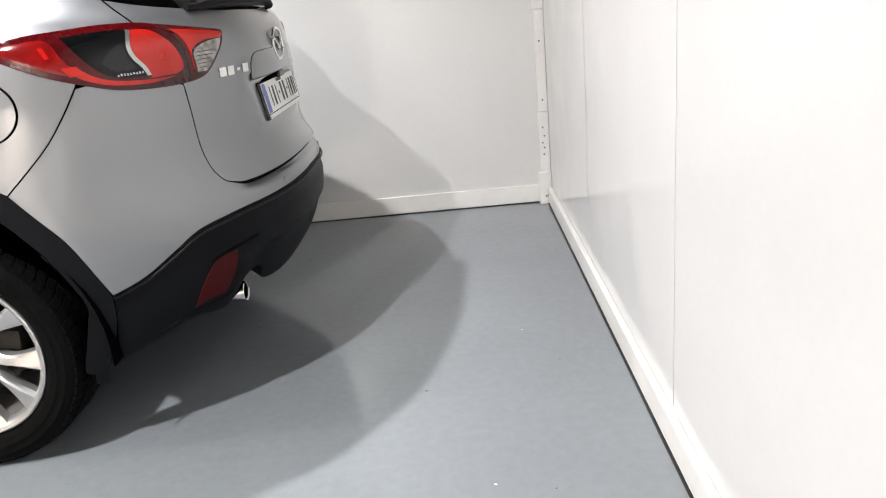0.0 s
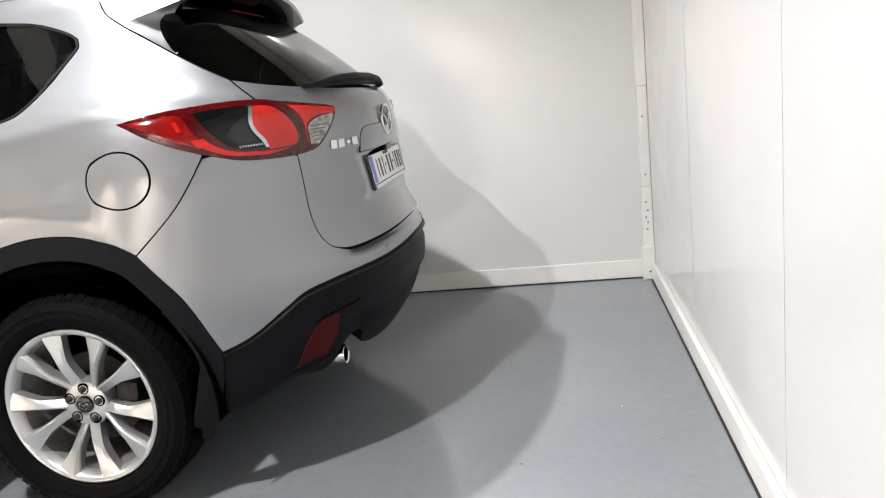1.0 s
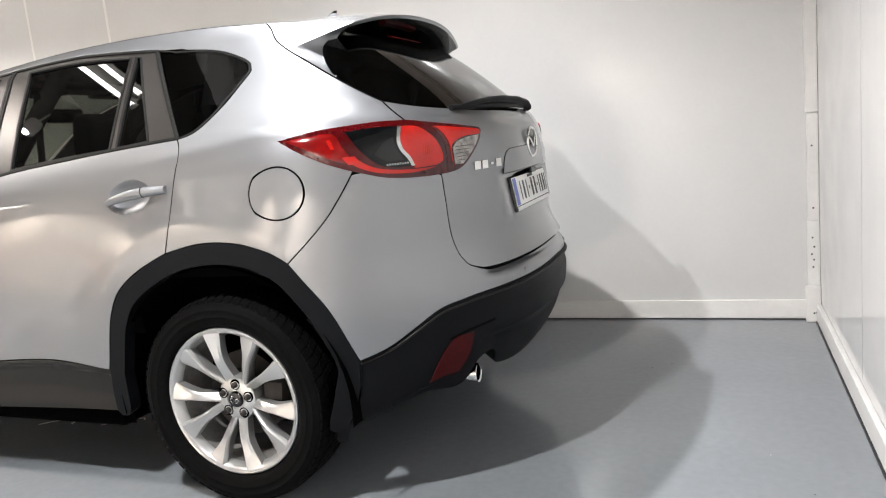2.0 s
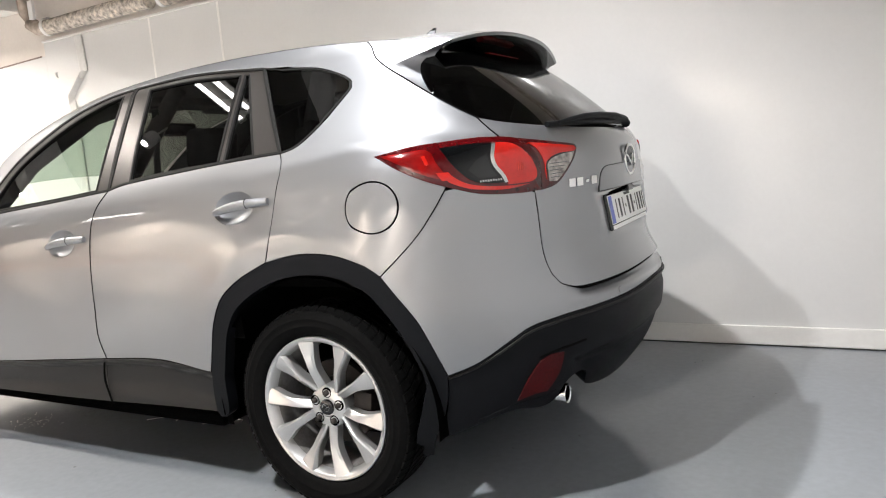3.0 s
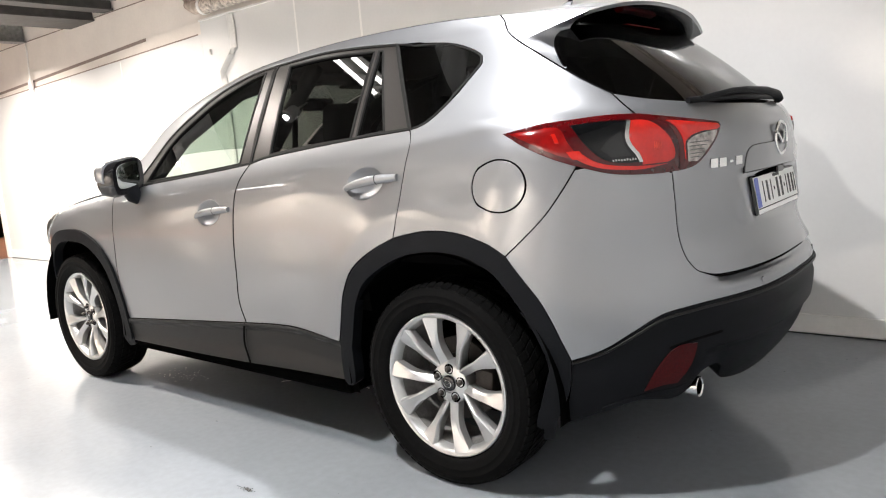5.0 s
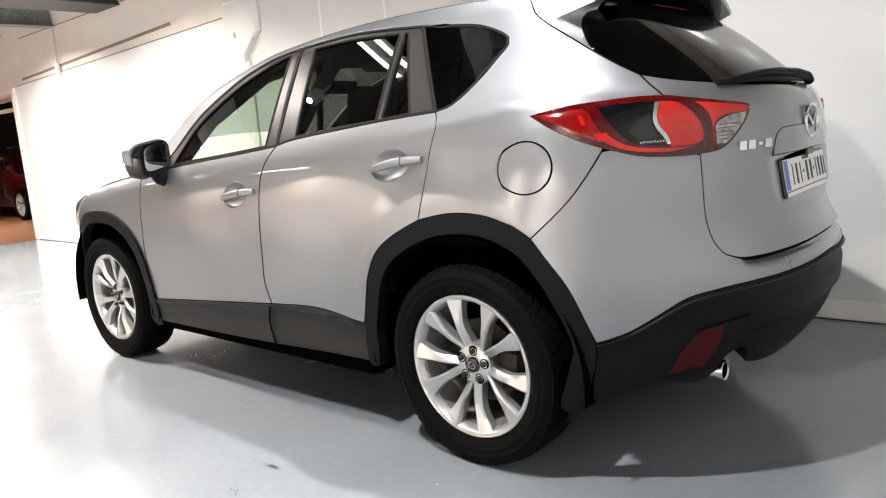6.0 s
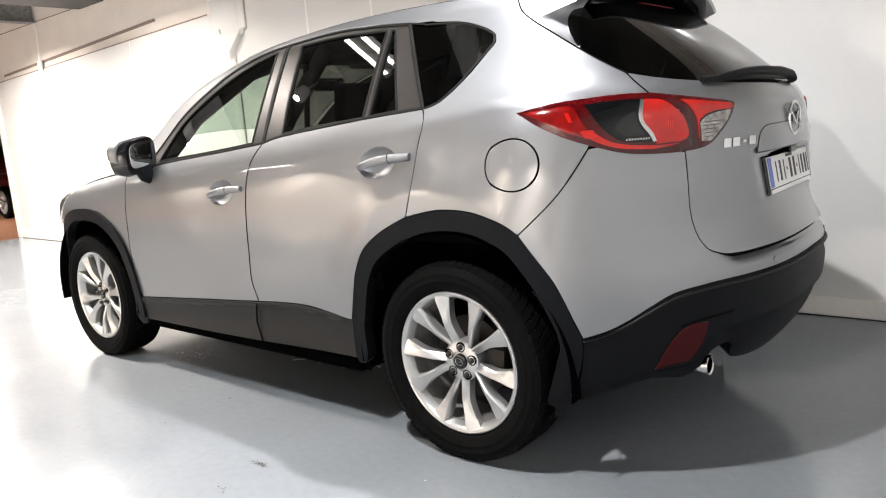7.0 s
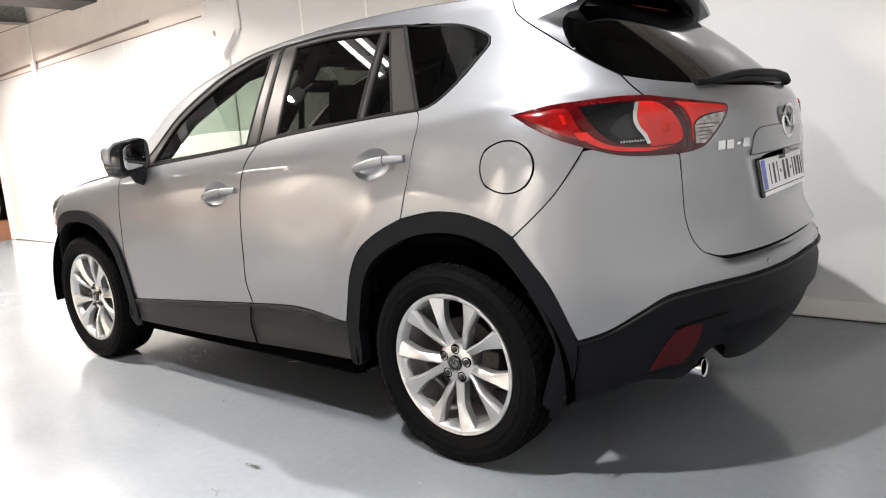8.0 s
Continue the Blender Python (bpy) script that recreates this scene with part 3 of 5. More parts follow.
def roof_grid(x0, x1, n=24, m=24, down=0.0):
    rows = []
    for i in range(n + 1):
        x = x0 + (x1 - x0) * i / n
        z = ROOF(x)
        e = -body_raw(u_at(x, z), z)[1]
        rows.append([(x, -e + 2 * e * j / m, crown(x, -e + 2 * e * j / m, e, z, 0.042) - down) for j in range(m + 1)])
    return rows


part("roof", grid_mesh("roof", roof_grid(-1.45, 0.20)), SILVER, car)
part("headlining", grid_mesh("headlining", roof_grid(-1.45, 0.18, down=0.05)), HEADLINER, car, "grey cloth headlining")
part("windscreen", grid_mesh("windscreen", roof_grid(-2.36, -1.45)), CLEAR, car, "clear greenish windscreen")
BONNET = curve((-3.66, 0.74), (-3.50, 0.85), (-3.30, 0.94), (-3.05, 1.0), (-2.75, 1.045), (-2.40, 1.075), (-2.25, 1.09))
rows = []
for i in range(25):
    x = -3.60 + 1.40 * i / 24
    z = BONNET(x) + 0.001
    e = half_width(x, z) + 0.002
    rows.append([(x, -e + 2 * e * j / 20, crown(x, -e + 2 * e * j / 20, e, z, 0.05)) for j in range(21)])
part("bonnet", grid_mesh("bonnet", rows), SILVER, car)

# dark inner shell below the windows, wheel wells and floor pan
rows = []
for z in (0.24, 0.40, 0.60, 0.80, 1.00, 1.06):
    ring = []
    for k in range(60):
        u = -3.3 + 4.25 * k / 59
        p = body(u, z, -0.03)
        ring.append((p[0], p[1], min(z, BONNET(p[0]) - 0.06) if p[0] < -2.1 else (max(z, 0.43) if u > 0.12 else z)))
    rows.append(ring + [(x, -y, z) for x, y, z in reversed(ring)])


def wells(name, rows):
    """The inner shell with round openings at the wheels."""
    n = len(rows[0])
    verts = [p for r in rows for p in r]
    faces = []
    for i in range(len(rows) - 1):
        for j in range(n):
            k = (j + 1) % n
            quad = (i * n + j, i * n + k, (i + 1) * n + k, (i + 1) * n + j)
            c = [sum(verts[v][a] for v in quad) / 4 for a in range(3)]
            if min(math.hypot(c[0] - 0.0, c[2] - 0.36), math.hypot(c[0] + 2.7, c[2] - 0.36)) > 0.50 or abs(c[1]) < 0.6:
                faces.append(quad)
    me = bpy.data.meshes.new(name)
    me.from_pydata(verts, [], faces)
    return me


part("inner_shell", wells("inner_shell", rows), DARK, car)
part("floor_pan", boxed((-3.3, -0.72, 0.22), (0.30, 0.72, 0.30), 0.02), DARK, car)
part("floor_pan", boxed((-2.2, -0.86, 0.23), (-0.52, 0.86, 0.30), 0.02), DARK, car)
for x in (0.0, -2.7):
    for s in (-1, 1):
        rows = []
        for r, y in ((0.47, 0.90), (0.47, 0.60), (0.30, 0.58), (0.02, 0.58)):
            rows.append([(x + r * math.cos(a * math.pi / 24), s * y, 0.365 + r * math.sin(a * math.pi / 24)) for a in range(-1, 26)])
        part("wheel_well", grid_mesh("wheel_well", rows), DARK, car)


# ---- wheels ----
def tyre_mesh():
    prof = [(0.262, -0.085), (0.268, -0.098), (0.285, -0.108), (0.299, -0.1105), (0.301, -0.1122), (0.304, -0.1124), (0.306, -0.1112), (0.324, -0.1128), (0.326, -0.1140), (0.329, -0.1138), (0.331, -0.1118), (0.338, -0.110), (0.352, -0.102), (0.359, -0.092), (0.362, -0.080), (0.3625, 0.0),
            (0.362, 0.080), (0.359, 0.092), (0.352, 0.102), (0.338, 0.110), (0.315, 0.113), (0.285, 0.108), (0.262, 0.085)]
    return revolve("tyre", prof, 96, angle=60)


def tread_mesh():
    """Rows of tread blocks round the tyre, with slanted edges."""
    verts, faces = [], []
    count = 66
    for row, (y0, y1, turn) in enumerate(((-0.103, -0.068, 0.30), (-0.060, -0.024, 0.55), (-0.018, 0.018, 0.5), (0.024, 0.060, 0.55), (0.068, 0.103, 0.30))):
        for k in range(count):
            a0 = 2 * math.pi * (k + 0.5 * (row % 2)) / count
            a1 = a0 + 2 * math.pi / count * 0.74
            n = len(verts)
            for y, sh in ((y0, -turn), (y1, turn)):
                for a in (a0, a1):
                    a += sh * math.pi / count * (1 if row < 3 else -1)
                    drop = 0.010 if abs(y) > 0.09 else (0.001 if abs(y) > 0.06 else 0.0)
                    for r in (0.352 - drop * 0.5, 0.3675 - drop):
                        verts.append((r * math.cos(a), y, r * math.sin(a)))
            v = lambda i: n + i
            faces += [(v(1), v(3), v(7), v(5)), (v(0), v(1), v(5), v(4)), (v(2), v(6), v(7), v(3)), (v(0), v(2), v(3), v(1)), (v(4), v(5), v(7), v(6))]
    me = bpy.data.meshes.new("tread")
    me.from_pydata(verts, [], faces)
    return me


def spoke_mesh(lean):
    """One arm of a forked spoke pair, dished, with a ridge along one side and a flared foot at the rim."""
    rows = []
    n = 16
    for i in range(n + 1):
        s = i / n
        r = 0.046 + 0.202 * s
        a = radians(90) + lean * radians(27.5 - 9.5 * s ** 0.55)
        half = 0.0155 - 0.0015 * math.sin(math.pi * s) + 0.003 * s + 0.016 * smooth(0.45, 1.0, s) ** 1.3
        face = -0.062 - 0.024 * smooth(0.0, 0.55, s) - 0.008 * s
        deep = 0.052 - 0.016 * s
        ridge = 0.35 + 0.35 * s
        c, t = (math.cos(a), math.sin(a)), (-math.sin(a), math.cos(a))
        ring = []
        for q, y in ((-half, face + deep), (-half, face + 0.017 - 0.009 * s), (-half * 0.55, face + 0.009 - 0.006 * s), (half * ridge, face - 0.002), (half * 0.86, face + 0.003), (half, face + 0.011), (half * 0.94, face + deep)):
            q *= lean
            ring.append((r * c[0] + q * t[0], y, r * c[1] + q * t[1]))
        rows.append(ring)
    return tidy(grid_mesh("spoke", rows, closed=True, caps=True), 16)


RIM_PROFILE = [(0.2312, -0.060), (0.241, -0.088), (0.2475, -0.0955), (0.2555, -0.0985), (0.2605, -0.0960), (0.262, -0.088), (0.262, 0.09)]
BARREL_PROFILE = [(0.222, 0.09), (0.222, -0.020), (0.2310, -0.0595)]
WHEEL_MESHES = {}


def wheel_parts():
    w = WHEEL_MESHES
    w["rim"] = revolve("rim", RIM_PROFILE, 96, angle=40)
    w["barrel"] = revolve("barrel", BARREL_PROFILE, 72, angle=40)
    w["tyre"], w["tread"] = tyre_mesh(), tread_mesh()
    w["spoke_a"], w["spoke_b"] = spoke_mesh(1), spoke_mesh(-1)
    w["hub"] = revolve("hub", [(0.0, -0.066), (0.034, -0.066), (0.036, -0.070), (0.060, -0.070), (0.074, -0.062), (0.078, -0.045), (0.078, -0.01)], 48)
    w["cap"] = revolve("centre_cap", [(0.0, -0.0765), (0.022, -0.0765), (0.0265, -0.0745), (0.0285, -0.070), (0.0285, -0.06)], 40)
    w["nut"] = revolve("lug_nut", [(0.0, -0.018), (0.006, -0.018), (0.0095, -0.013), (0.0105, -0.004), (0.0105, 0.0)], 12)
    w["seat"] = revolve("nut_hole", [(0.0185, 0.002), (0.0190, -0.0025), (0.0165, -0.0030), (0.0115, 0.0)], 20)
    w["disc"] = revolve("brake_disc", [(0.0, 0.010), (0.09, 0.010), (0.095, 0.0), (0.152, 0.0), (0.152, 0.022), (0.05, 0.022)], 48)
    # plain oval mark with a bent bar
    w["mark"] = tube("cap_mark", [(0.0155 * math.cos(a * math.pi / 12), -0.0775, 0.0125 * math.sin(a * math.pi / 12)) for a in range(25)], 0.0012, 6)
    w["bar"] = tube("cap_mark", [(-0.014, -0.0775, 0.005), (-0.006, -0.0778, 0.004), (0, -0.0780, -0.003), (0.006, -0.0778, 0.004), (0.014, -0.0775, 0.005)], 0.0013, 6)
    w["caliper"] = tidy(part_mesh(boxed((0.085, -0.035, -0.07), (0.165, 0.045, 0.07), 0.015)), 30)


def part_mesh(bm):
    me = bpy.data.meshes.new("m")
    bm.to_mesh(me)
    bm.free()
    return me


def wheel(x, side, turn):
    """An alloy wheel with five forked spokes, at the car's left (-1) or right (1)."""
    w = WHEEL_MESHES
    base = part("wheel", w["rim"], ALLOY, car, "silver alloy wheel with five forked spokes")
    base.matrix_world = pose(x, side * 0.795, 0.365, 0, 0, 0 if side < 0 else 180) @ Matrix.Rotation(radians(turn), 4, "Y")
    part("barrel", w["barrel"], BARREL, base, "silver inner rim, coloured darker grey for shade")
    part("tyre", w["tyre"], RUBBER, base, "black road tyre")
    tread = tagged(part("tread", w["tread"], RUBBER, base), kind="stuff")
    for k in range(5):
        for key in ("spoke_a", "spoke_b"):
            part("spoke", w[key], ALLOY, base).matrix_basis = Matrix.Rotation(radians(72 * k), 4, "Y")
        a = radians(90 + 72 * k)
        at = Matrix.Translation((0.0535 * math.cos(a), -0.068, 0.0535 * math.sin(a)))
        part("lug_nut", w["nut"], CAST, base).matrix_basis = at
        part("nut_hole", w["seat"], DARK, base).matrix_basis = at
    part("hub", w["hub"], ALLOY, base)
    part("centre_cap", w["cap"], GLOSS_BLACK, base, "black wheel cap with a plain chrome oval")
    part("cap_mark", w["mark"], CHROME, base)
    part("cap_mark", w["bar"], CHROME, base)
    part("brake_disc", w["disc"], CAST, base)
    part("brake_caliper", w["caliper"], CAST, base)


wheel_parts()
for x, turn in ((0.0, 6), (-2.7, -11)):
    for side in (-1, 1):
        wheel(x, side, turn)

# ---- lamps, badges and fittings of the car ----
LAMP_RED = material("deep_red_lens", (0.050, 0.0012, 0.002), 0.10, spec=0.25, coat=0.55, grain=0.2, grain_scale=60)
BRIGHT_RED = material("bright_red_lens", (0.44, 0.009, 0.005), 0.14, spec=0.3, coat=0.55, grain=0.08, grain_scale=90, patch=0.15, patch_scale=9)
MID_RED = material("red_lens", (0.17, 0.003, 0.003), 0.12, spec=0.3, coat=0.55, patch=0.35, patch_scale=14, grain=0.2, grain_scale=40)
SMOKE = material("smoked_lens", (0.003, 0.0034, 0.0038), 0.10, spec=0.2, coat=0.25, grain=0.3, grain_scale=70)
REFLEX = material("silver_reflector", (0.45, 0.45, 0.44), 0.2, 0.9, grain=0.12, grain_scale=60, bump=0.15, bump_scale=60)
DIM = material("dim_reflector", (0.05, 0.05, 0.052), 0.3, 0.6, grain=0.2, grain_scale=60)
BOWL = material("dark_grey_bowl", (0.012, 0.012, 0.013), 0.25, 0.3, coat=0.2, grain=0.2, grain_scale=60)
ORANGE = material("orange_red_lens", (0.55, 0.035, 0.02), 0.15, spec=0.3, grain=0.1)
MILKY = material("clear_lens_over_reflector", (0.33, 0.31, 0.29), 0.2, 0.4, coat=0.6, grain=0.5, grain_scale=45, patch=0.3, patch_scale=20)
PLATE_WHITE = material("white_plate", (0.8, 0.8, 0.78), 0.35, grain=0.03, grain_scale=100)
PLATE_BLUE = material("blue_plate_band", (0.06, 0.10, 0.45), 0.35, grain=0.05)
INK = material("black_ink", (0.015, 0.015, 0.015), 0.5, grain=0.1)
MIRROR_GLASS = material("mirror_glass", (0.75, 0.78, 0.77), 0.02, 1.0)

SEAM_LAMP = [(0.475, 1.243), (0.517, 1.208), (0.537, 1.156), (0.535, 1.069)]
LAMP_OUTER = outline([(0.064, 1.219), (0.173, 1.239), (0.279, 1.247), (0.364, 1.251), (0.447, 1.248), (0.475, 1.243)], SEAM_LAMP,
                     [(0.535, 1.069), (0.462, 1.067), (0.362, 1.075), (0.284, 1.098), (0.194, 1.134), (0.111, 1.181), (0.064, 1.219)], step=0.012)
LAMP_INNER = outline([(0.475, 1.243), (0.569, 1.226), (0.655, 1.211), (0.681, 1.204), (0.684, 1.194)],
                     [(0.684, 1.194), (0.660, 1.152), (0.613, 1.101), (0.585, 1.080), (0.555, 1.071), (0.535, 1.069)], SEAM_LAMP[::-1], step=0.012)


def bulge(loop):
    """The lens stands proud and rounds off towards its outline."""
    ring = np.array(loop)
    return lambda u, z: 0.009 * math.sqrt(min(1.0, float(np.min(np.hypot(ring[:, 0] - u, ring[:, 1] - z))) / 0.026 + 0.02))


BULGE = {"outer": bulge(LAMP_OUTER), "inner": bulge(LAMP_INNER)}
outer = panel("tail_lamp", [LAMP_OUTER], LAMP_RED, car, "red and smoked wraparound tail lamp", out=BULGE["outer"], thick=0.03, cell=0.010, gap=0.001)
inner = panel("tail_lamp", [LAMP_INNER], LAMP_RED, car, "red and clear lamp on the tailgate", out=BULGE["inner"], thick=0.025, cell=0.010, gap=0.0015)


def lens(name, lamps, lines, mat, out, thick=0.006, label=""):
    shape = BULGE["outer" if lamps == outer else "inner"]
    panel(name, [outline(*lines, step=0.01)], mat, lamps[0], label, out=lambda u, z: shape(u, z) + out - 0.005, thick=thick, cell=0.010, gap=0, under=lamps[1], lip=0.0012)


def lens_patch(lamps, u, z, wide, high, lean, mat, out=0.0100):
    """A small slanted patch: a piece of lens, once a painted glint."""
    lens("lens_patch", lamps, ([(u, z), (u + wide, z)], [(u + wide, z), (u + wide - lean, z + high)], [(u + wide - lean, z + high), (u - lean, z + high)], [(u - lean, z + high), (u, z)]), mat, out, 0.002)


lens("red_lens", outer, ([(0.082, 1.214), (0.15, 1.219), (0.215, 1.220), (0.236, 1.18), (0.268, 1.131)], [(0.268, 1.131), (0.235, 1.134), (0.18, 1.158), (0.125, 1.190), (0.082, 1.214)]), MID_RED, 0.0075)
lens("smoked_lens", outer, ([(0.252, 1.222), (0.297, 1.226), (0.358, 1.228), (0.405, 1.226)], [(0.405, 1.226), (0.390, 1.187), (0.396, 1.156), (0.415, 1.127), (0.424, 1.106)],
                            [(0.424, 1.106), (0.379, 1.107), (0.335, 1.118), (0.302, 1.145), (0.270, 1.186), (0.252, 1.222)]), SMOKE, 0.0085, label="smoked dark lamp window")
lens("bright_ring", outer, ([(0.402, 1.226), (0.387, 1.187), (0.393, 1.156), (0.412, 1.127), (0.421, 1.104)], [(0.421, 1.104), (0.430, 1.105)],
                            [(0.430, 1.105), (0.421, 1.131), (0.403, 1.158), (0.397, 1.187), (0.411, 1.224)], [(0.411, 1.224), (0.402, 1.226)]), REFLEX, 0.0105, label="bright silver crescent")
lens("brake_lens", outer, ([(0.412, 1.224), (0.455, 1.220), (0.487, 1.196), (0.511, 1.161), (0.520, 1.128), (0.515, 1.108), (0.496, 1.099)], [(0.496, 1.099), (0.43, 1.097)],
                           [(0.431, 1.103), (0.421, 1.132), (0.404, 1.158), (0.398, 1.187), (0.412, 1.224)]), BRIGHT_RED, 0.0095, label="bright red brake lens")
lens("lower_lens", outer, ([(0.275, 1.140), (0.305, 1.117), (0.35, 1.101), (0.429, 1.093), (0.496, 1.094)], [(0.496, 1.094), (0.43, 1.084), (0.349, 1.090), (0.300, 1.104), (0.262, 1.126), (0.275, 1.140)]), BRIGHT_RED, 0.008)
lens("red_lens", inner, ([(0.512, 1.219), (0.592, 1.207), (0.668, 1.196), (0.662, 1.182), (0.605, 1.179), (0.566, 1.166), (0.552, 1.145), (0.551, 1.10)],
                         [(0.551, 1.10), (0.549, 1.158), (0.530, 1.203), (0.512, 1.219)]), BRIGHT_RED, 0.0085)
lens("clear_lens", inner, ([(0.558, 1.146), (0.571, 1.162), (0.610, 1.174), (0.659, 1.179)], [(0.659, 1.179), (0.646, 1.154), (0.611, 1.115), (0.585, 1.092)], [(0.585, 1.092), (0.558, 1.093)], [(0.558, 1.093), (0.558, 1.146)]),
     MILKY, 0.0085, label="clear ribbed reversing lens")
for k in range(5):
    z = 1.103 + 0.011 * k
    lens("rib", inner, ([(0.560, z), (0.595 + 0.008 * k, z + 0.001)], [(0.595 + 0.008 * k, z + 0.001), (0.595 + 0.008 * k, z + 0.003)], [(0.595 + 0.008 * k, z + 0.003), (0.560, z + 0.002)]), DIM, 0.0105, 0.002)
for k in range(13):
    u = 0.318 + 0.0058 * k
    z = 1.170 + 0.0034 * k - 0.00016 * k * k
    lens_patch(outer, u, z, 0.0016, 0.014, -0.001, DIM, 0.0095)
for k in range(9):
    lens_patch(outer, 0.352 + 0.0072 * k, 1.1115 + 0.0006 * (k % 3), 0.0035, 0.005 + 0.001 * (k % 2), 0.001, REFLEX, 0.0105)
for k in range(4):
    lens_patch(outer, 0.463 + 0.0055 * k, 1.136, 0.0022, 0.030 - 0.002 * k, 0.0, ORANGE, 0.011)
# two red pieces of lens; the last, silver one is a painted glint
for u, z, wide, high, lean, mat in ((0.250, 1.126, 0.034, 0.024, 0.016, BRIGHT_RED), (0.206, 1.176, 0.010, 0.026, 0.010, BRIGHT_RED), (0.488, 1.131, 0.005, 0.0025, 0.0, REFLEX)):
    lens_patch(outer, u, z, wide, high, lean, mat)
lens("inner_bowl", outer, ([(0.322, 1.150), (0.345, 1.178), (0.378, 1.196)], [(0.378, 1.196), (0.384, 1.160), (0.402, 1.126)], [(0.402, 1.126), (0.350, 1.124)], [(0.350, 1.124), (0.322, 1.150)]), BOWL, 0.009, 0.002)
panel("rear_reflector", [REFLECTOR], material("dark_red_reflector", (0.045, 0.002, 0.003), 0.3, spec=0.15, grain=0.3, grain_scale=150, bump=0.3, bump_scale=400), car,
      "dark red bumper reflector", out=0.008, cell=0.02)
# thin dark strip paints the shade of the crease above the reflector
panel("reflector_crease_shade", [outline([(0.60, 0.565), (0.50, 0.552), (0.45, 0.538)], [(0.45, 0.538), (0.452, 0.533)], [(0.452, 0.533), (0.50, 0.546), (0.60, 0.558)], [(0.60, 0.558), (0.60, 0.565)])], SHUT, car, out=0.006, gap=0)
panel("bumper_lip", [outline([(0.30, 0.352), (0.40, 0.388), (0.50, 0.398), (0.52, 0.41)], [(0.52, 0.41), (0.52, 0.40)], [(0.52, 0.40), (0.50, 0.386), (0.40, 0.374), (0.30, 0.338)], [(0.30, 0.338), (0.30, 0.352)])], BLACK_PLASTIC, car, out=0.007, gap=0, thick=0.02)
for u, z in ((0.759, 0.688),):
    panel("parking_sensor", [[(u + 0.010 * math.cos(a * math.pi / 8), z + 0.010 * math.sin(a * math.pi / 8)) for a in range(16)]], SILVER, car, "round parking sensor", out=0.0025, cell=0.01, gap=0)

# tailgate handle strip, emblem, bars in place of lettering, number plate
STRIP = [(0.758, 1.036), (0.764, 1.07), (0.775, 1.098), (0.80, 1.117), (0.86, 1.121), (0.95, 1.122)]
STRIP_LOW = [(0.758, 1.036), (0.95, 1.040)]
strip = outline(STRIP_LOW, mirrored(STRIP_LOW), mirrored(STRIP), STRIP[::-1], step=0.015)
panel("handle_shadow_gap", [strip], GLOSS_BLACK, car, both=False, out=0.0008, thick=0.004, gap=-0.002, cell=0.03)
panel("tailgate_handle_strip", [strip], SILVER, car, both=False, out=0.003, thick=0.004, gap=0.0015, cell=0.03)
part("camera_pod", boxed((0.862, -0.05, 1.012), (0.892, 0.03, 1.036), 0.006), GLOSS_BLACK, car)


def oval(cx, cy, cz, ry, rz, r, n=40):
    return [(cx, cy + ry * math.cos(2 * math.pi * k / n), cz + rz * math.sin(2 * math.pi * k / n)) for k in range(n + 1)]


emblem = part("emblem", tube("emblem", oval(0.890, 0, 1.131, 0.071, 0.055, 0), 0.0062, 8), CHROME, car, "plain chrome oval emblem")
part("emblem_bar", tube("emblem_bar", spline([(0.887, -0.052, 1.150), (0.890, -0.035, 1.146), (0.893, -0.012, 1.125), (0.893, 0.0, 1.112), (0.893, 0.012, 1.125), (0.890, 0.035, 1.146), (0.887, 0.052, 1.150)], 0.01), 0.0055, 8), CHROME, emblem)


def badge(u0, count, side):
    for k in range(count):
        u = u0 + 0.0305 * k * side
        wide = 0.012 if k != 2 else 0.006
        high = 0.0135 if k != 2 else 0.004
        loop = outline([(u - wide, 1.079 - high), (u + wide, 1.079 - high)], [(u + wide, 1.079 - high), (u + wide + 0.002, 1.079 + high)], [(u + wide + 0.002, 1.079 + high), (u - wide + 0.002, 1.079 + high)])
        panel("badge_bar", [loop], CHROME, car, both=False, out=0.004, thick=0.005, gap=0, cell=0.02, lip=0.001)


badge(0.643, 4, 1)
badge(1.19, 3, 1)

plate = part("number_plate_holder", boxed((-0.006, -0.265, -0.067), (0.006, 0.265, 0.067), 0.006), GLOSS_BLACK, car, "black holder with a white number plate")
plate.matrix_basis = pose(0.868, 0, 0.951, 0, -9, 0)
part("plate", boxed((0.006, -0.256, -0.046), (0.009, 0.256, 0.060), 0.002), PLATE_WHITE, plate, "white plate with plain dark bars")
part("plate_band", boxed((0.0092, -0.253, -0.043), (0.0102, -0.213, 0.057), 0.0), PLATE_BLUE, plate)
part("holder_strip", boxed((0.006, -0.25, -0.064), (0.0085, 0.25, -0.050), 0.001), PLATE_WHITE, plate, "pale strip under the plate")
for y, wide in ((-0.165, 0.014), (-0.118, 0.03), (-0.073, 0.014), (-0.038, 0.016), (0.006, 0.036), (0.056, 0.034), (0.092, 0.016), (0.124, 0.014), (0.162, 0.03), (0.203, 0.03), (0.236, 0.02)):
    low, high = (-0.030, 0.040) if wide != 0.016 else (0.0, 0.012)
    part("plate_bar", boxed((0.0092, y - wide * 0.32, low), (0.0102, y + wide * 0.32, high), 0.0), INK, plate)
part("plate_bar", boxed((0.0092, -0.035, 0.046), (0.0102, 0.045, 0.056), 0.0), INK, plate)

# spoiler
CREST = (0.440, -0.53, 1.595)


def trailing(s):
    return (0.505 - 0.065 * s * s, -CREST[1] * s, 1.652 - 0.057 * abs(s) ** 2.4)


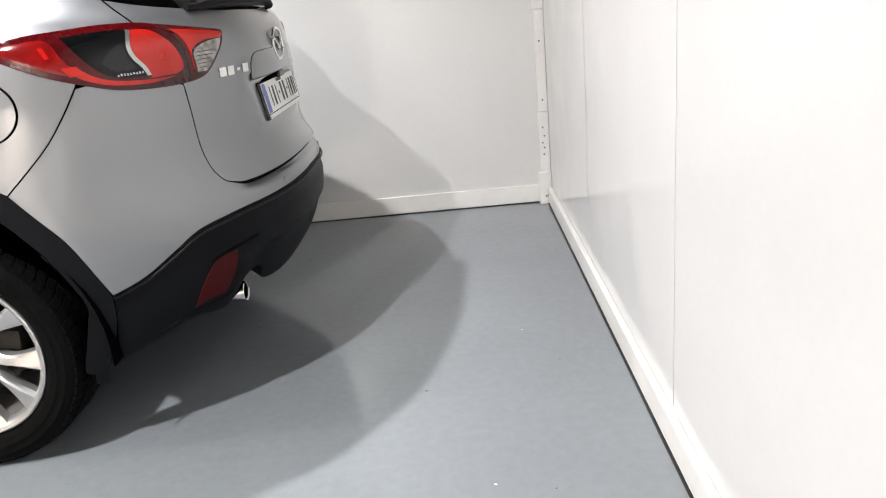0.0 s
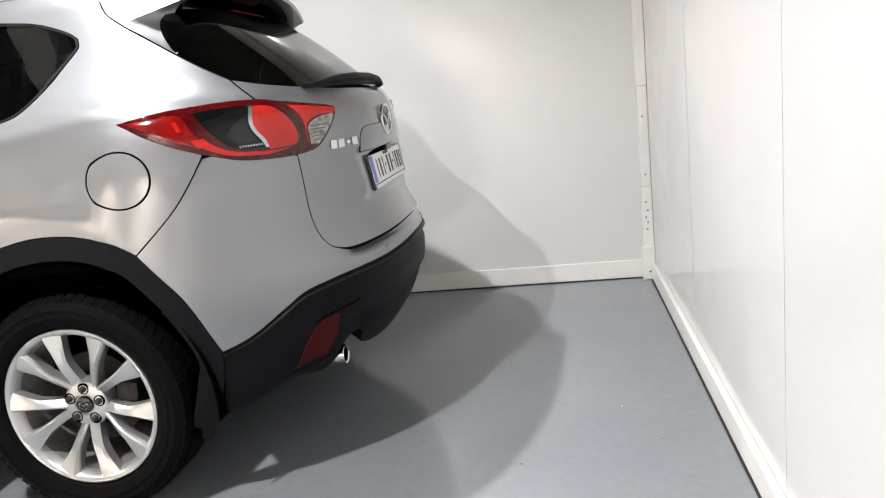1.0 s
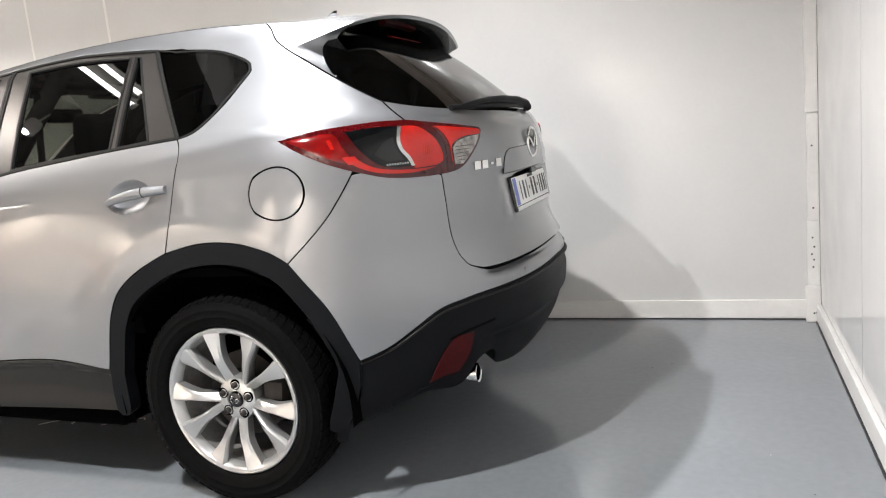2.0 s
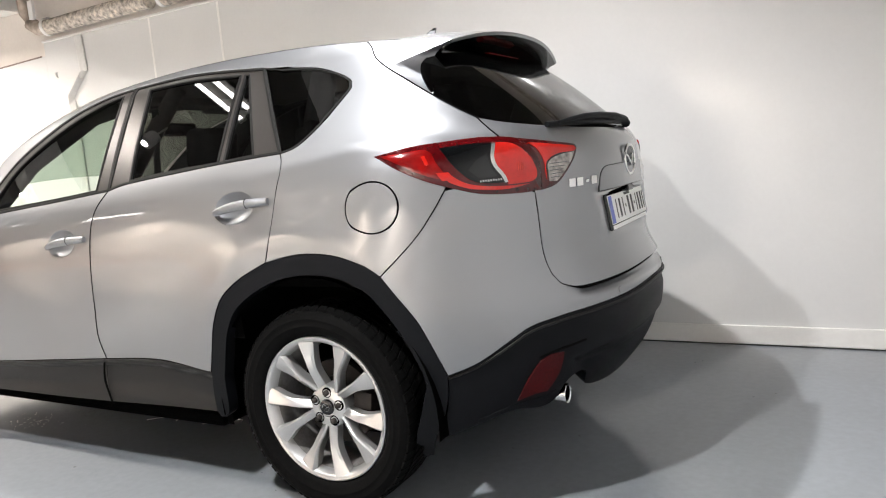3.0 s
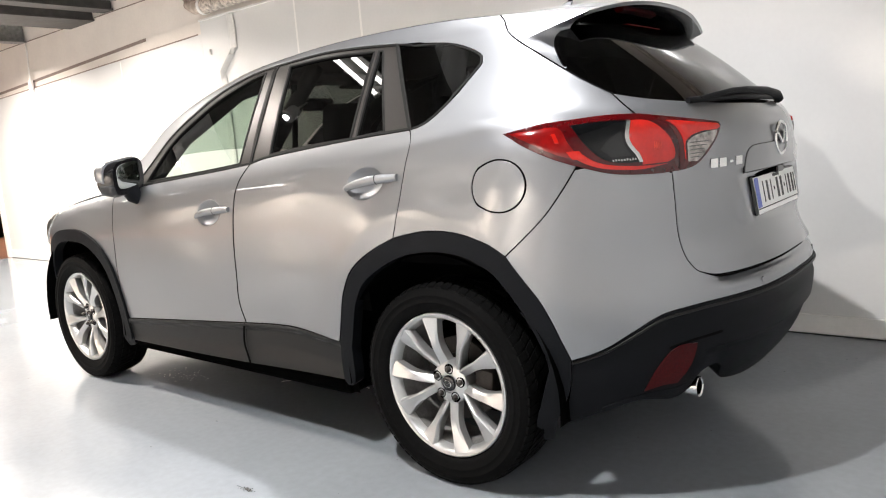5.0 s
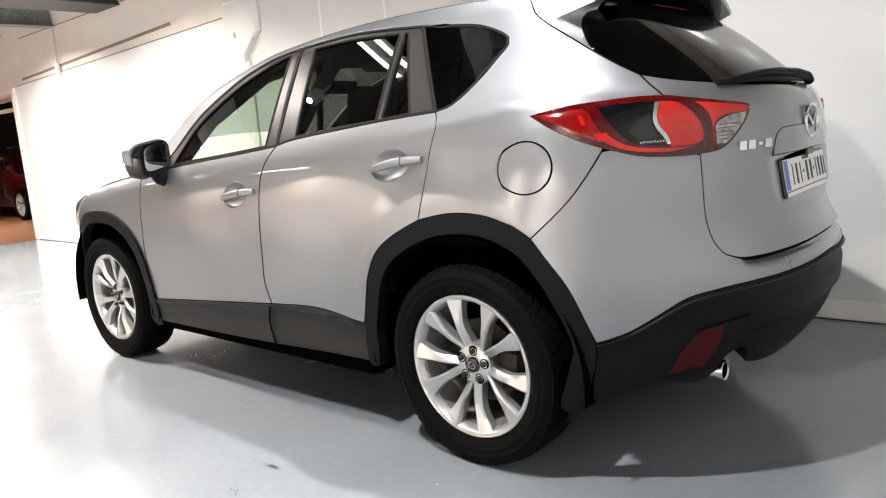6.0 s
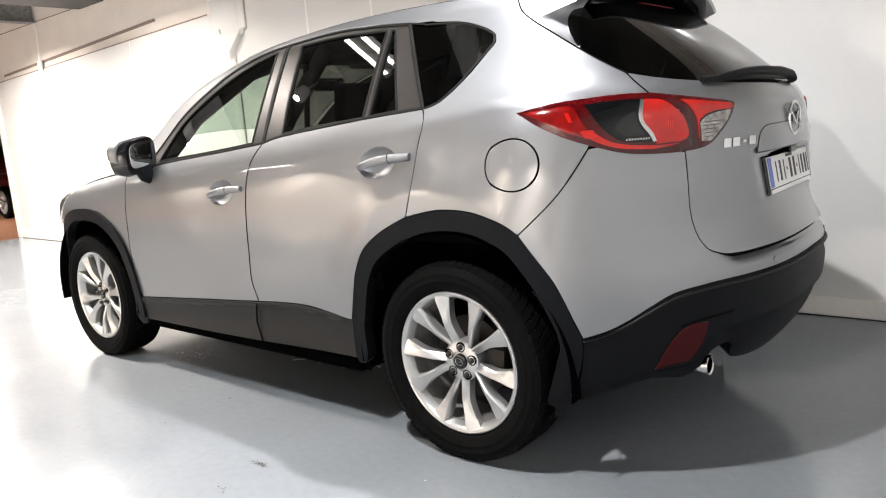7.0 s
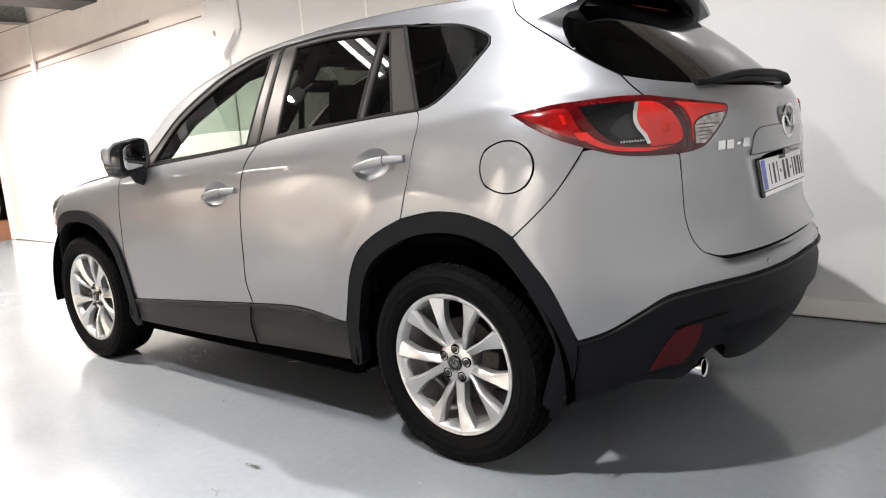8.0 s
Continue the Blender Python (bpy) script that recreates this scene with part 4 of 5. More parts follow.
def spoiler_row(s):
    """One section of the spoiler from the roof to its trailing edge; s from -1 (left) to 1."""
    tip = trailing(s)
    x0 = 0.13
    z0 = ROOF(x0)
    e0 = -body_raw(u_at(x0, z0), z0)[1]
    start = (x0, s * e0, crown(x0, s * e0, e0, z0, 0.042) + 0.002)
    row = []
    for k in range(11):
        t = k / 10
        row.append(tuple(start[i] + (tip[i] - start[i]) * t + (0.020 * math.sin(math.pi * t) * (1 - s * s) if i == 2 else 0) for i in range(3)))
    y = tip[1]
    row += [(tip[0] + 0.001, y, tip[2] - 0.004), (tip[0] - 0.006, y, tip[2] - 0.012), (tip[0] - 0.05, y, tip[2] - 0.026), (tip[0] - 0.16, y * 0.99, tip[2] - 0.045), (tip[0] - 0.24, y * 0.97, tip[2] - 0.055)]
    return row


sections = [spoiler_row(-1 + 2 * i / 40) for i in range(41)]
spoiler = part("spoiler", tidy(grid_mesh("spoiler", [r[:13] for r in sections]), 45), SILVER, car, "silver roof spoiler with winglets")
part("spoiler_underside", tidy(grid_mesh("spoiler_underside", [r[12:] for r in sections]), 45), GLOSS_BLACK, spoiler, "dark underside")
for side in (-1, 1):
    for line in (SEAM_SPOILER, spline([(0.424, 1.317), (0.43, 1.28), (0.440, 1.245)], 0.01)):
        pts = [body(u, z, -0.001) for u, z in line]
        part("shut_line", tube("shut_line", [(x, -side * y, z) for x, y, z in pts], 0.0032, 6), SHUT, car)
fork = min(range(len(SEAM_SPOILER)), key=lambda i: abs(SEAM_SPOILER[i][1] - 1.517))
LOW = [k for k in SEAM_SPOILER[:fork + 1] if k[1] > 1.40]
HIGHER = SEAM_SPOILER[fork:]
for side in (-1, 1):
    # side panel under the crest, with a hollow rear edge
    seam = [Vector(body(u, z, 0.001)) for u, z in LOW]
    n = len(seam)
    back = spline([tuple(body(0.340, 1.408, 0.003)), (0.381, -0.625, 1.493), (0.373, -0.585, 1.54), (0.389, -0.555, 1.577), CREST], 0.004)
    rows = []
    for i in range(n):
        a, b = seam[i], Vector(back[round(i * (len(back) - 1) / (n - 1))])
        hollow = Vector((0.0, 0.034, -0.010)) * math.sin(math.pi * i / (n - 1)) ** 0.7
        row = [a + (b - a) * k / 10 + hollow * math.sin(math.pi / 2 * (k / 10) ** 0.6) for k in range(11)]
        row += [b + Vector((-0.010, 0.012, -0.002)), b + Vector((-0.06, 0.045, -0.008))]
        rows.append([(p.x, -side * p.y, p.z) for p in row])
    part("winglet", tidy(grid_mesh("winglet", rows), 50), SILVER, spoiler)
    # shoulder between the crest and the roof
    seam = [Vector(body(u, z, 0.001)) for u, z in HIGHER]
    n = len(seam)
    first = Vector(body(*LOW[-1], 0.001))
    edge_row = spoiler_row(-1)
    lead = Vector(edge_row[0])
    rows = []
    for i in range(n):
        a = seam[i]
        t = i / (n - 1)
        row = []
        for k in range(11):
            q = k / 10
            low, top = first + (Vector(CREST) - first) * q, Vector(edge_row[k])
            m = low + (top - low) * t
            row.append(m + (a - first - (lead - first) * t) * (1 - q) ** 2)
        rows.append([(p.x, -side * p.y, p.z) for p in row])
    part("spoiler_shoulder", tidy(grid_mesh("spoiler_shoulder", rows), 60), SILVER, spoiler)
part("high_brake_lamp", boxed((0.372, -0.15, 1.552), (0.405, 0.15, 1.588), 0.005), material("dark_brake_lens", (0.22, 0.002, 0.003), 0.35, spec=0.1, grain=0.2), car, "red high brake lamp under the spoiler")
part("spoiler_lining", boxed((0.20, -0.50, 1.556), (0.385, 0.50, 1.574), 0.006), GLOSS_BLACK, spoiler)
def aerial_ring(k):
    """A level cut through the shark fin, k from base to tip."""
    z = 1.672 + 0.072 * k
    front, back = -0.08 + 0.165 * k ** 0.8, 0.075 + 0.028 * k
    w = 0.024 * (1 - 0.8 * k)
    return [(front, 0, z), (front * 0.6 + back * 0.4, -w, z), (back, -w * 0.5, z), (back, w * 0.5, z), (front * 0.6 + back * 0.4, w, z)]


fin = part("roof_aerial", tidy(grid_mesh("roof_aerial", [aerial_ring(k) for k in (0, 0.3, 0.6, 0.86)], closed=True, caps=True), 40), SILVER, car, "small shark fin roof aerial with a dark tip")
part("aerial_tip", tidy(grid_mesh("aerial_tip", [aerial_ring(k) for k in (0.865, 0.95, 1.0)], closed=True, caps=True), 40), GLOSS_BLACK, fin)

# rear wiper
arm = [body(u, z, d) for u, z, d in ((1.045, 1.258, 0.014), (1.030, 1.268, 0.022), (0.97, 1.279, 0.024), (0.88, 1.284, 0.024), (0.80, 1.283, 0.022), (0.72, 1.277, 0.018), (0.655, 1.270, 0.015))]
wiper = part("rear_wiper", tube("rear_wiper", arm, [0.017, 0.019, 0.017, 0.014, 0.012, 0.010, 0.007], 10), BLACK_PLASTIC, car, "black rear wiper arm")
blade = [body(0.615 + 0.40 * k / 14, 1.270 + 0.004 * math.sin(k / 14 * math.pi), 0.010) for k in range(15)]
part("wiper_blade", tube("wiper_blade", blade, 0.010, 8), BLACK_PLASTIC, wiper)


# door handles in their dishes
def handle(u0, z0, u1, z1, rise):
    """A pull handle over a round dish."""
    cu, cz = u0 + 0.088, z0 + 0.016
    dish = dish_loop(u0, z0)

    def bowl(u, z):
        du, dz = (u - cu) / 0.092, (z - cz - 0.10 * (u - cu)) / 0.056
        return -0.026 * max(0.0, 1 - (du * du + dz * dz)) ** 0.75
    panel("handle_dish", [dish], SILVER, car, out=bowl, thick=0.004, gap=-0.001, cell=0.008, lip=0.001)
    for side in (-1, 1):
        pts = []
        rad = []
        for k in range(13):
            s = k / 12
            u, z = u0 + (u1 - u0) * s, z0 + (z1 - z0) * s + rise * math.sin(math.pi * s)
            p = body(u, z, 0.008 + 0.020 * math.sin(math.pi * min(s * 1.1, 1)) ** 0.6)
            pts.append((p[0], -side * p[1], p[2]))
            rad.append(0.007 + 0.0065 * math.sin(math.pi * (0.12 + 0.78 * s)) + 0.002 * s)
        grip = part("door_handle", tube("door_handle", pts, rad, 12, flat=1.15), SILVER, car, "silver pull handle")
        a, b = Vector(pts[8]), Vector(pts[9])
        part("handle_joint", tube("handle_joint", [tuple(a), tuple(a + (b - a) * 0.12)], rad[8] + 0.0012, 12, flat=1.15), GLOSS_BLACK, grip)
        end = Vector(pts[-1])
        part("handle_foot", tube("handle_foot", [tuple(end - Vector((0.02, 0, 0.001))), tuple(end - Vector((0.02, side * -0.03 * -1, 0.001)))], 0.010, 10), SILVER, grip)


handle(-0.594, 1.068, -0.340, 1.101, 0.006)
handle(-1.587, 0.962, -1.338, 0.993, 0.006)


# door mirrors
def door_mirror(side):
    def ring(x, y0, y1, z0, z1, lean):
        out = []
        for k in range(24):
            a = 2 * math.pi * k / 24
            c, s = math.cos(a), math.sin(a)
            q = lambda v: math.copysign(abs(v) ** 0.55, v)
            y = (y0 + y1) / 2 + (y1 - y0) / 2 * q(c)
            z = (z0 + z1) / 2 + (z1 - z0) / 2 * q(s) + lean * (y - y1)
            out.append((x, -side * y, z))
        return out
    shell = [ring(-1.900, -1.005, -0.858, 1.105, 1.258, 0.22), ring(-1.895, -1.010, -0.852, 1.098, 1.264, 0.22), ring(-1.92, -1.035, -0.850, 1.090, 1.266, 0.2),
             ring(-1.960, -1.055, -0.858, 1.093, 1.260, 0.16), ring(-1.995, -1.045, -0.870, 1.105, 1.245, 0.12), ring(-2.022, -1.01, -0.90, 1.14, 1.21, 0.1)]
    head = part("door_mirror", tidy(grid_mesh("door_mirror", shell, closed=True, caps=True), 50), GLOSS_BLACK, car, "door mirror with a black back and silver cap")
    cap = [ring(-1.930, -1.047, -0.850, 1.150, 1.270, 0.18), ring(-1.962, -1.060, -0.855, 1.150, 1.266, 0.16), ring(-2.000, -1.050, -0.868, 1.150, 1.250, 0.12), ring(-2.030, -1.01, -0.90, 1.16, 1.215, 0.1)]
    part("mirror_cap", tidy(grid_mesh("mirror_cap", cap, closed=True, caps=True), 50), SILVER, head, "silver mirror cap")
    glass_rows = [ring(-1.8935, -0.992, -0.872, 1.122, 1.245, 0.22), ring(-1.892, -0.985, -0.879, 1.130, 1.238, 0.22)]
    part("mirror_pane", tidy(grid_mesh("mirror_pane", glass_rows, closed=True, caps=True), 50), MIRROR_GLASS, head, "mirror glass")
    foot = tube("mirror_foot", [(-1.93, -side * -0.915, 1.10), (-1.92, -side * -0.90, 1.06), (-1.91, -side * -0.875, 1.03)], [0.045, 0.04, 0.022], 12)
    part("mirror_foot", foot, BLACK_PLASTIC, head)


for side in (-1, 1):
    door_mirror(side)

# exhausts, flaps, headlamps
for side in (-1, 1):
    part("exhaust_pipe", revolve("exhaust_pipe", [(0.030, 0.0), (0.036, 0.004), (0.0375, 0.002), (0.0375, -0.004), (0.036, -0.03), (0.033, -0.16), (0.030, -0.16), (0.0315, -0.01), (0.030, 0.0)], 32, "x"), STEEL, car,
         "bright steel exhaust tip").matrix_basis = pose(0.778, side * 0.555, 0.376) @ Matrix.Scale(0.88, 4)
    part("exhaust_bore", revolve("exhaust_bore", [(0.0, 0.0), (0.031, 0.0), (0.031, -0.05)], 24, "x"), DARK, car).matrix_basis = pose(0.745, side * 0.555, 0.376) @ Matrix.Scale(0.88, 4)
    part("silencer", boxed((0.30, side * 0.50 - 0.16, 0.34), (0.62, side * 0.50 + 0.16, 0.48), 0.05, 3), CAST, car)
panel("rear_mud_flap", [outline([(0.083, 0.665), (0.125, 0.60), (0.17, 0.52), (0.195, 0.50)], [(0.195, 0.50), (0.185, 0.38), (0.178, 0.235)], [(0.178, 0.235), (0.155, 0.228), (0.138, 0.235)], [(0.138, 0.235), (0.150, 0.40), (0.128, 0.55), (0.083, 0.665)])],
      BLACK_PLASTIC, car, out=0.012, thick=0.03)
panel("front_mud_flap", [outline([(-2.47, 0.40), (-2.43, 0.33), (-2.385, 0.295)], [(-2.385, 0.295), (-2.40, 0.255), (-2.47, 0.24)], [(-2.47, 0.24), (-2.50, 0.30), (-2.47, 0.40)])], BLACK_PLASTIC, car, out=0.006, thick=0.04)
panel("headlamp", [outline([(-3.12, 0.965), (-3.30, 0.925), (-3.48, 0.84)], [(-3.48, 0.84), (-3.55, 0.78), (-3.42, 0.77)], [(-3.42, 0.77), (-3.27, 0.86), (-3.12, 0.965)])], REFLEX, car, "clear headlamp", out=0.006)
panel("front_bumper_trim", [outline([(-3.36, 0.36), (-3.50, 0.44), (-3.80, 0.44)], [(-3.80, 0.44), (-3.78, 0.24)], [(-3.78, 0.24), (-3.36, 0.25)], [(-3.36, 0.25), (-3.36, 0.36)])], BLACK_PLASTIC, car, out=0.012, thick=0.03)

# cabin
part("dashboard", boxed((-2.30, -0.72, 0.80), (-1.72, 0.72, 1.06), 0.07, 4), CLOTH, car)
part("parcel_shelf", boxed((0.16, -0.62, 0.98), (0.66, 0.62, 1.0), 0.008), CLOTH, car)
rim_path = [(-1.52 + 0.10 * math.sin(a * math.pi / 14) * 0.5, 0.37 + 0.185 * math.cos(a * math.pi / 14), 0.98 + 0.185 * math.sin(a * math.pi / 14)) for a in range(29)]
part("steering_wheel", tube("steering_wheel", rim_path, 0.014, 8), CLOTH, car)


def cushion(name, lo, hi, lean, parent, r=0.05):
    ob = part(name, boxed((lo[0], lo[1], 0), (hi[0], hi[1], hi[2] - lo[2]), r, 4), CLOTH, parent)
    ob.data.polygons.foreach_set("use_smooth", [True] * len(ob.data.polygons))
    ob.matrix_basis = Matrix.Translation(((lo[0] + hi[0]) / 2, 0, lo[2])) @ Matrix.Rotation(radians(lean), 4, "Y") @ Matrix.Translation((-(lo[0] + hi[0]) / 2, 0, 0))
    return ob


for y in (-0.37, 0.37):
    cushion("seat_cushion", (-1.62, y - 0.25, 0.46), (-1.05, y + 0.25, 0.64), 0, car)
    cushion("seat_back", (-1.14, y - 0.24, 0.58), (-1.00, y + 0.24, 1.20), 17, car)
    cushion("headrest", (-0.96, y - 0.13, 1.23), (-0.86, y + 0.13, 1.42), 8, car, 0.04)
    for k in (-0.06, 0.06):
        part("headrest_post", tube("headrest_post", [(-0.935, y + k, 1.14), (-0.91, y + k, 1.27)], 0.007, 8), STEEL, car)
cushion("rear_seat_cushion", (-0.80, -0.56, 0.50), (-0.22, 0.56, 0.66), 0, car)
cushion("rear_seat_back", (-0.28, -0.56, 0.60), (-0.14, 0.56, 1.20), 18, car)
for y in (-0.40, 0.0, 0.40):
    cushion("headrest", (-0.06, y - 0.13, 1.20), (0.03, y + 0.13, 1.35 if y else 1.29), 10, car, 0.035)
for side in (-1, 1):
    part("pillar_trim", tube("pillar_trim", [(-1.03, side * 0.80, 1.0), (-0.99, side * 0.735, 1.25), (-0.84, side * 0.575, 1.58)], 0.035, 8), HEADLINER, car)
    part("pillar_trim", tube("pillar_trim", [(-0.06, side * 0.74, 1.15), (-0.08, side * 0.65, 1.35), (-0.10, side * 0.54, 1.55)], 0.05, 8), CLOTH, car)
    part("seat_belt", tube("seat_belt", [(-0.90, side * 0.66, 1.50), (-0.93, side * 0.68, 1.10), (-0.96, side * 0.70, 0.8)], 0.02, 6, flat=0.15), CLOTH, car)
for side in (-1, 1):
    part("windscreen_pillar", tube("windscreen_pillar", [(-2.18, side * 0.70, 1.08), (-1.85, side * 0.64, 1.33), (-1.45, side * 0.55, 1.53), (-1.25, side * 0.50, 1.57)], 0.05, 8), CLOTH, car)
    part("sun_visor", boxed((-1.46, side * 0.30 - 0.17, 1.545), (-1.30, side * 0.30 + 0.17, 1.565), 0.008), HEADLINER, car)
part("windscreen_header", boxed((-1.47, -0.52, 1.565), (-1.25, 0.52, 1.605), 0.015), HEADLINER, car)
part("cabin_mirror", boxed((-1.52, -0.11, 1.43), (-1.48, 0.11, 1.50), 0.015), GLOSS_BLACK, car)

# ---- the room ----
def slab(name, lo, hi, mat, label="", category="", kind="structure", bevel=0.0, parent=None):
    ob = part(name, boxed(lo, hi, bevel), mat, parent)
    return tagged(ob, label, category, kind=kind)


BACK, SIDE, END, HIGH = 1.505, 2.055, -10.27, 3.30
slab("floor", (END, -9.0, -0.2), (SIDE + 0.2, BACK + 0.2, 0.0), FLOOR, "glossy grey painted concrete floor with scuffs", "floor")
slab("floor", (-24, -9.0, -0.2), (END - 0.001, 9.0, -0.004), BROWN_FLOOR, "brown timber-look floor beyond the opening", "floor")
slab("wall_north", (-4.75, BACK, 0), (SIDE + 0.2, BACK + 0.2, 2.54), WHITE, "glossy white panelled wall", "wall")
far_panels = slab("wall_north", (END, BACK, 0), (-4.752, BACK + 0.2, 2.42), WHITE, "glossy white panelled wall", "wall")
for v in far_panels.data.vertices:
    if v.co.z > 2 and v.co.x < -9:
        v.co.z = 2.27
slab("wall_north", (END - 0.12, BACK - 0.03, 0), (END - 0.002, BACK + 0.23, 2.26), TRIM, "white boxed wall end at the opening", "wall", bevel=0.006)
slab("wall_east", (SIDE, -9.0, 0), (SIDE + 0.2, BACK - 0.002, HIGH), WHITE, "glossy white panelled wall", "wall")
slab("wall_south", (-24, -9.2, 0), (SIDE + 0.2, -9.0, HIGH), HALL, "plain dull beige wall", "wall")
slab("wall_west", (-24.2, -9.2, 0), (-24, 9.2, HIGH), BROWN_WALL, "dark brown wall", "wall")
slab("wall_far", (-24, 9.0, 0), (END, 9.2, HIGH), BROWN_WALL, "dark brown wall", "wall")
slab("wall_far", (END - 0.1, BACK + 0.232, 0), (END - 0.004, 9.0, HIGH), BROWN_WALL, "dark brown wall", "wall")
slab("ceiling", (-24, -9.0, HIGH), (SIDE + 0.2, 9.0, HIGH + 0.1), DECK, "dark sheet ceiling between white beams", "ceiling")
slab("wall_upper", (-24, BACK + 0.03, 2.545), (SIDE + 0.2, BACK + 0.228, HIGH - 0.002), PLASTER, "rough white painted wall above the panels", "wall")
slab("wall_upper", (-24, BACK + 0.028, 2.20), (-4.754, BACK + 0.226, 2.544), PLASTER, "rough white painted wall above the panels", "wall")

# panel joints on the white walls
for x in (-7.6, -6.35, -3.35, -2.58):
    slab("trim", (x - 0.010, BACK - 0.0015, 0.117), (x + 0.010, BACK - 0.0005, 2.53 if x > -4.7 else 2.42 - 0.0272 * (-4.75 - x) - 0.02), TRIM, "white cover strip on a wall joint", "trim", bevel=0.0)
for y in (0.21, -1.03, -2.27, -3.51):
    slab("trim", (SIDE - 0.0012, y - 0.006, 0.108), (SIDE - 0.0005, y + 0.006, 3.2), WHITE, "white cover strip on a wall joint", "trim", bevel=0.0)

slab("baseboard", (END, BACK - 0.018, 0.006), (SIDE - 0.062, BACK - 0.0005, 0.112), TRIM, "white skirting board", "skirting", bevel=0.004)
slab("baseboard", (SIDE - 0.024, -9.0, 0.006), (SIDE - 0.0005, BACK - 0.075, 0.100), TRIM, "white skirting board", "skirting", bevel=0.004)
slab("trim", (SIDE - 0.060, BACK - 0.045, 0.0), (SIDE - 0.001, BACK - 0.001, 0.55), TRIM, "white boxed corner post with screw holes", "post", bevel=0.004)
slab("trim", (SIDE - 0.056, BACK - 0.040, 0.551), (SIDE - 0.001, BACK - 0.001, 1.12), TRIM, "white boxed corner post", "post", bevel=0.004)
slab("trim", (SIDE - 0.060, BACK - 0.045, 1.121), (SIDE - 0.001, BACK - 0.001, HIGH), TRIM, "white boxed corner post", "post", bevel=0.004)
slab("trim", (SIDE - 0.075, BACK - 0.070, 0.0), (SIDE - 0.001, BACK - 0.046, 0.20), TRIM, "small white corner block", "post", bevel=0.006)
slab("trim", (SIDE - 0.020, BACK - 0.064, 0.0), (SIDE - 0.002, BACK - 0.046, 0.0785), INK, "dark gap beside the corner block", "gap")
for k, (dx, z) in enumerate(((0.035, 0.05), (0.022, 0.055), (0.034, 0.30), (0.03, 0.34), (0.04, 0.37), (0.028, 0.41), (0.036, 0.46), (0.03, 0.62), (0.033, 0.95))):
    hole = part("screw_hole", revolve("screw_hole", [(0.0, -0.002), (0.004, -0.002), (0.005, 0.0)], 10), INK)
    hole.matrix_basis = Matrix.Translation((SIDE - dx, BACK - (0.046 if z > 0.2 else 0.071), z))
    tagged(hole, "small dark screw hole in the corner post", "screw hole", "screw holes")
# dark line where the skirting meets the floor
slab("trim", (END, BACK - 0.0215, 0.0005), (SIDE - 0.078, BACK - 0.017, 0.006), INK, "dark gap under the skirting", "gap")
slab("trim", (SIDE - 0.030, -9.0, 0.0005), (SIDE - 0.022, BACK - 0.075, 0.006), INK, "dark gap under the skirting", "gap")

# upper wall: slot, ledge, casing, cable, insulated pipe
slab("trim", (-10.0, BACK + 0.020, 2.405), (-5.8, BACK + 0.0275, 2.437), SLOT, "long dark slot in the upper wall", "slot").matrix_basis = Matrix.Translation((-7.9, 0, 2.437)) @ Matrix.Rotation(radians(-2.3), 4, "Y") @ Matrix.Translation((7.9, 0, -2.42))
slab("trim", (-10.2, BACK - 0.004, 2.416), (-4.80, BACK + 0.002, 2.430), SLOT, "thin dark edge along the top of the wall panels", "trim", bevel=0.003).matrix_basis = Matrix.Translation((-4.8, 0, 2.42)) @ Matrix.Rotation(radians(-1.56), 4, "Y") @ Matrix.Translation((4.8, 0, -2.42))
slab("trim", (-4.75, BACK - 0.02, 2.535), (SIDE - 0.065, BACK + 0.02, 2.552), TRIM, "thin white capping strip on the wall panels", "trim", bevel=0.003)

casing = tube("casing", [(-4.45, BACK - 0.011, 0.115), (-4.45, BACK - 0.011, 1.0), (-4.45, BACK - 0.011, 1.95), (-4.43, BACK - 0.011, 2.03), (-4.26, BACK - 0.011, 2.17), (-4.235, BACK - 0.011, 2.22), (-4.25, BACK - 0.011, 2.53)], 0.052, 16, flat=0.22)
tagged(part("pipe_casing", casing, GREY_TRIM), "pale grey boxed pipe running down the wall", "pipe casing", kind="structure")

pipe = tagged(new("insulated_pipe"), "pipe wrapped in mottled white insulation along the upper wall", "pipe")
pipe_y = BACK - 0.10
part("lagging", tube("lagging", [(x, pipe_y, 2.632 + 0.004 * math.sin(3 * x)) for x in np.arange(-4.55, -3.05, 0.15)], 0.066, 20), LAGGING, pipe)
part("lagging", tube("lagging", [(x, pipe_y, 2.632 + 0.004 * math.sin(3 * x)) for x in np.arange(-3.02, 1.9, 0.2)], 0.070, 20), LAGGING, pipe)
part("elbow", tube("elbow", [(-4.53, pipe_y, 2.632), (-4.64, pipe_y, 2.640), (-4.73, pipe_y, 2.69), (-4.78, pipe_y, 2.79), (-4.79, pipe_y, 2.93)], 0.062, 16), RUSTY, pipe, "stained bare pipe elbow")
for x in (-3.04, -4.50):
    part("pipe_clip", revolve("pipe_clip", [(0.074, -0.02), (0.078, -0.02), (0.078, 0.02), (0.074, 0.02)], 24, "x"), TRIM, pipe).matrix_basis = pose(x, pipe_y, 2.632)
part("bracket", boxed((-4.62, pipe_y - 0.09, 2.70), (-4.56, pipe_y - 0.06, 2.86), 0.004), TRIM, pipe)

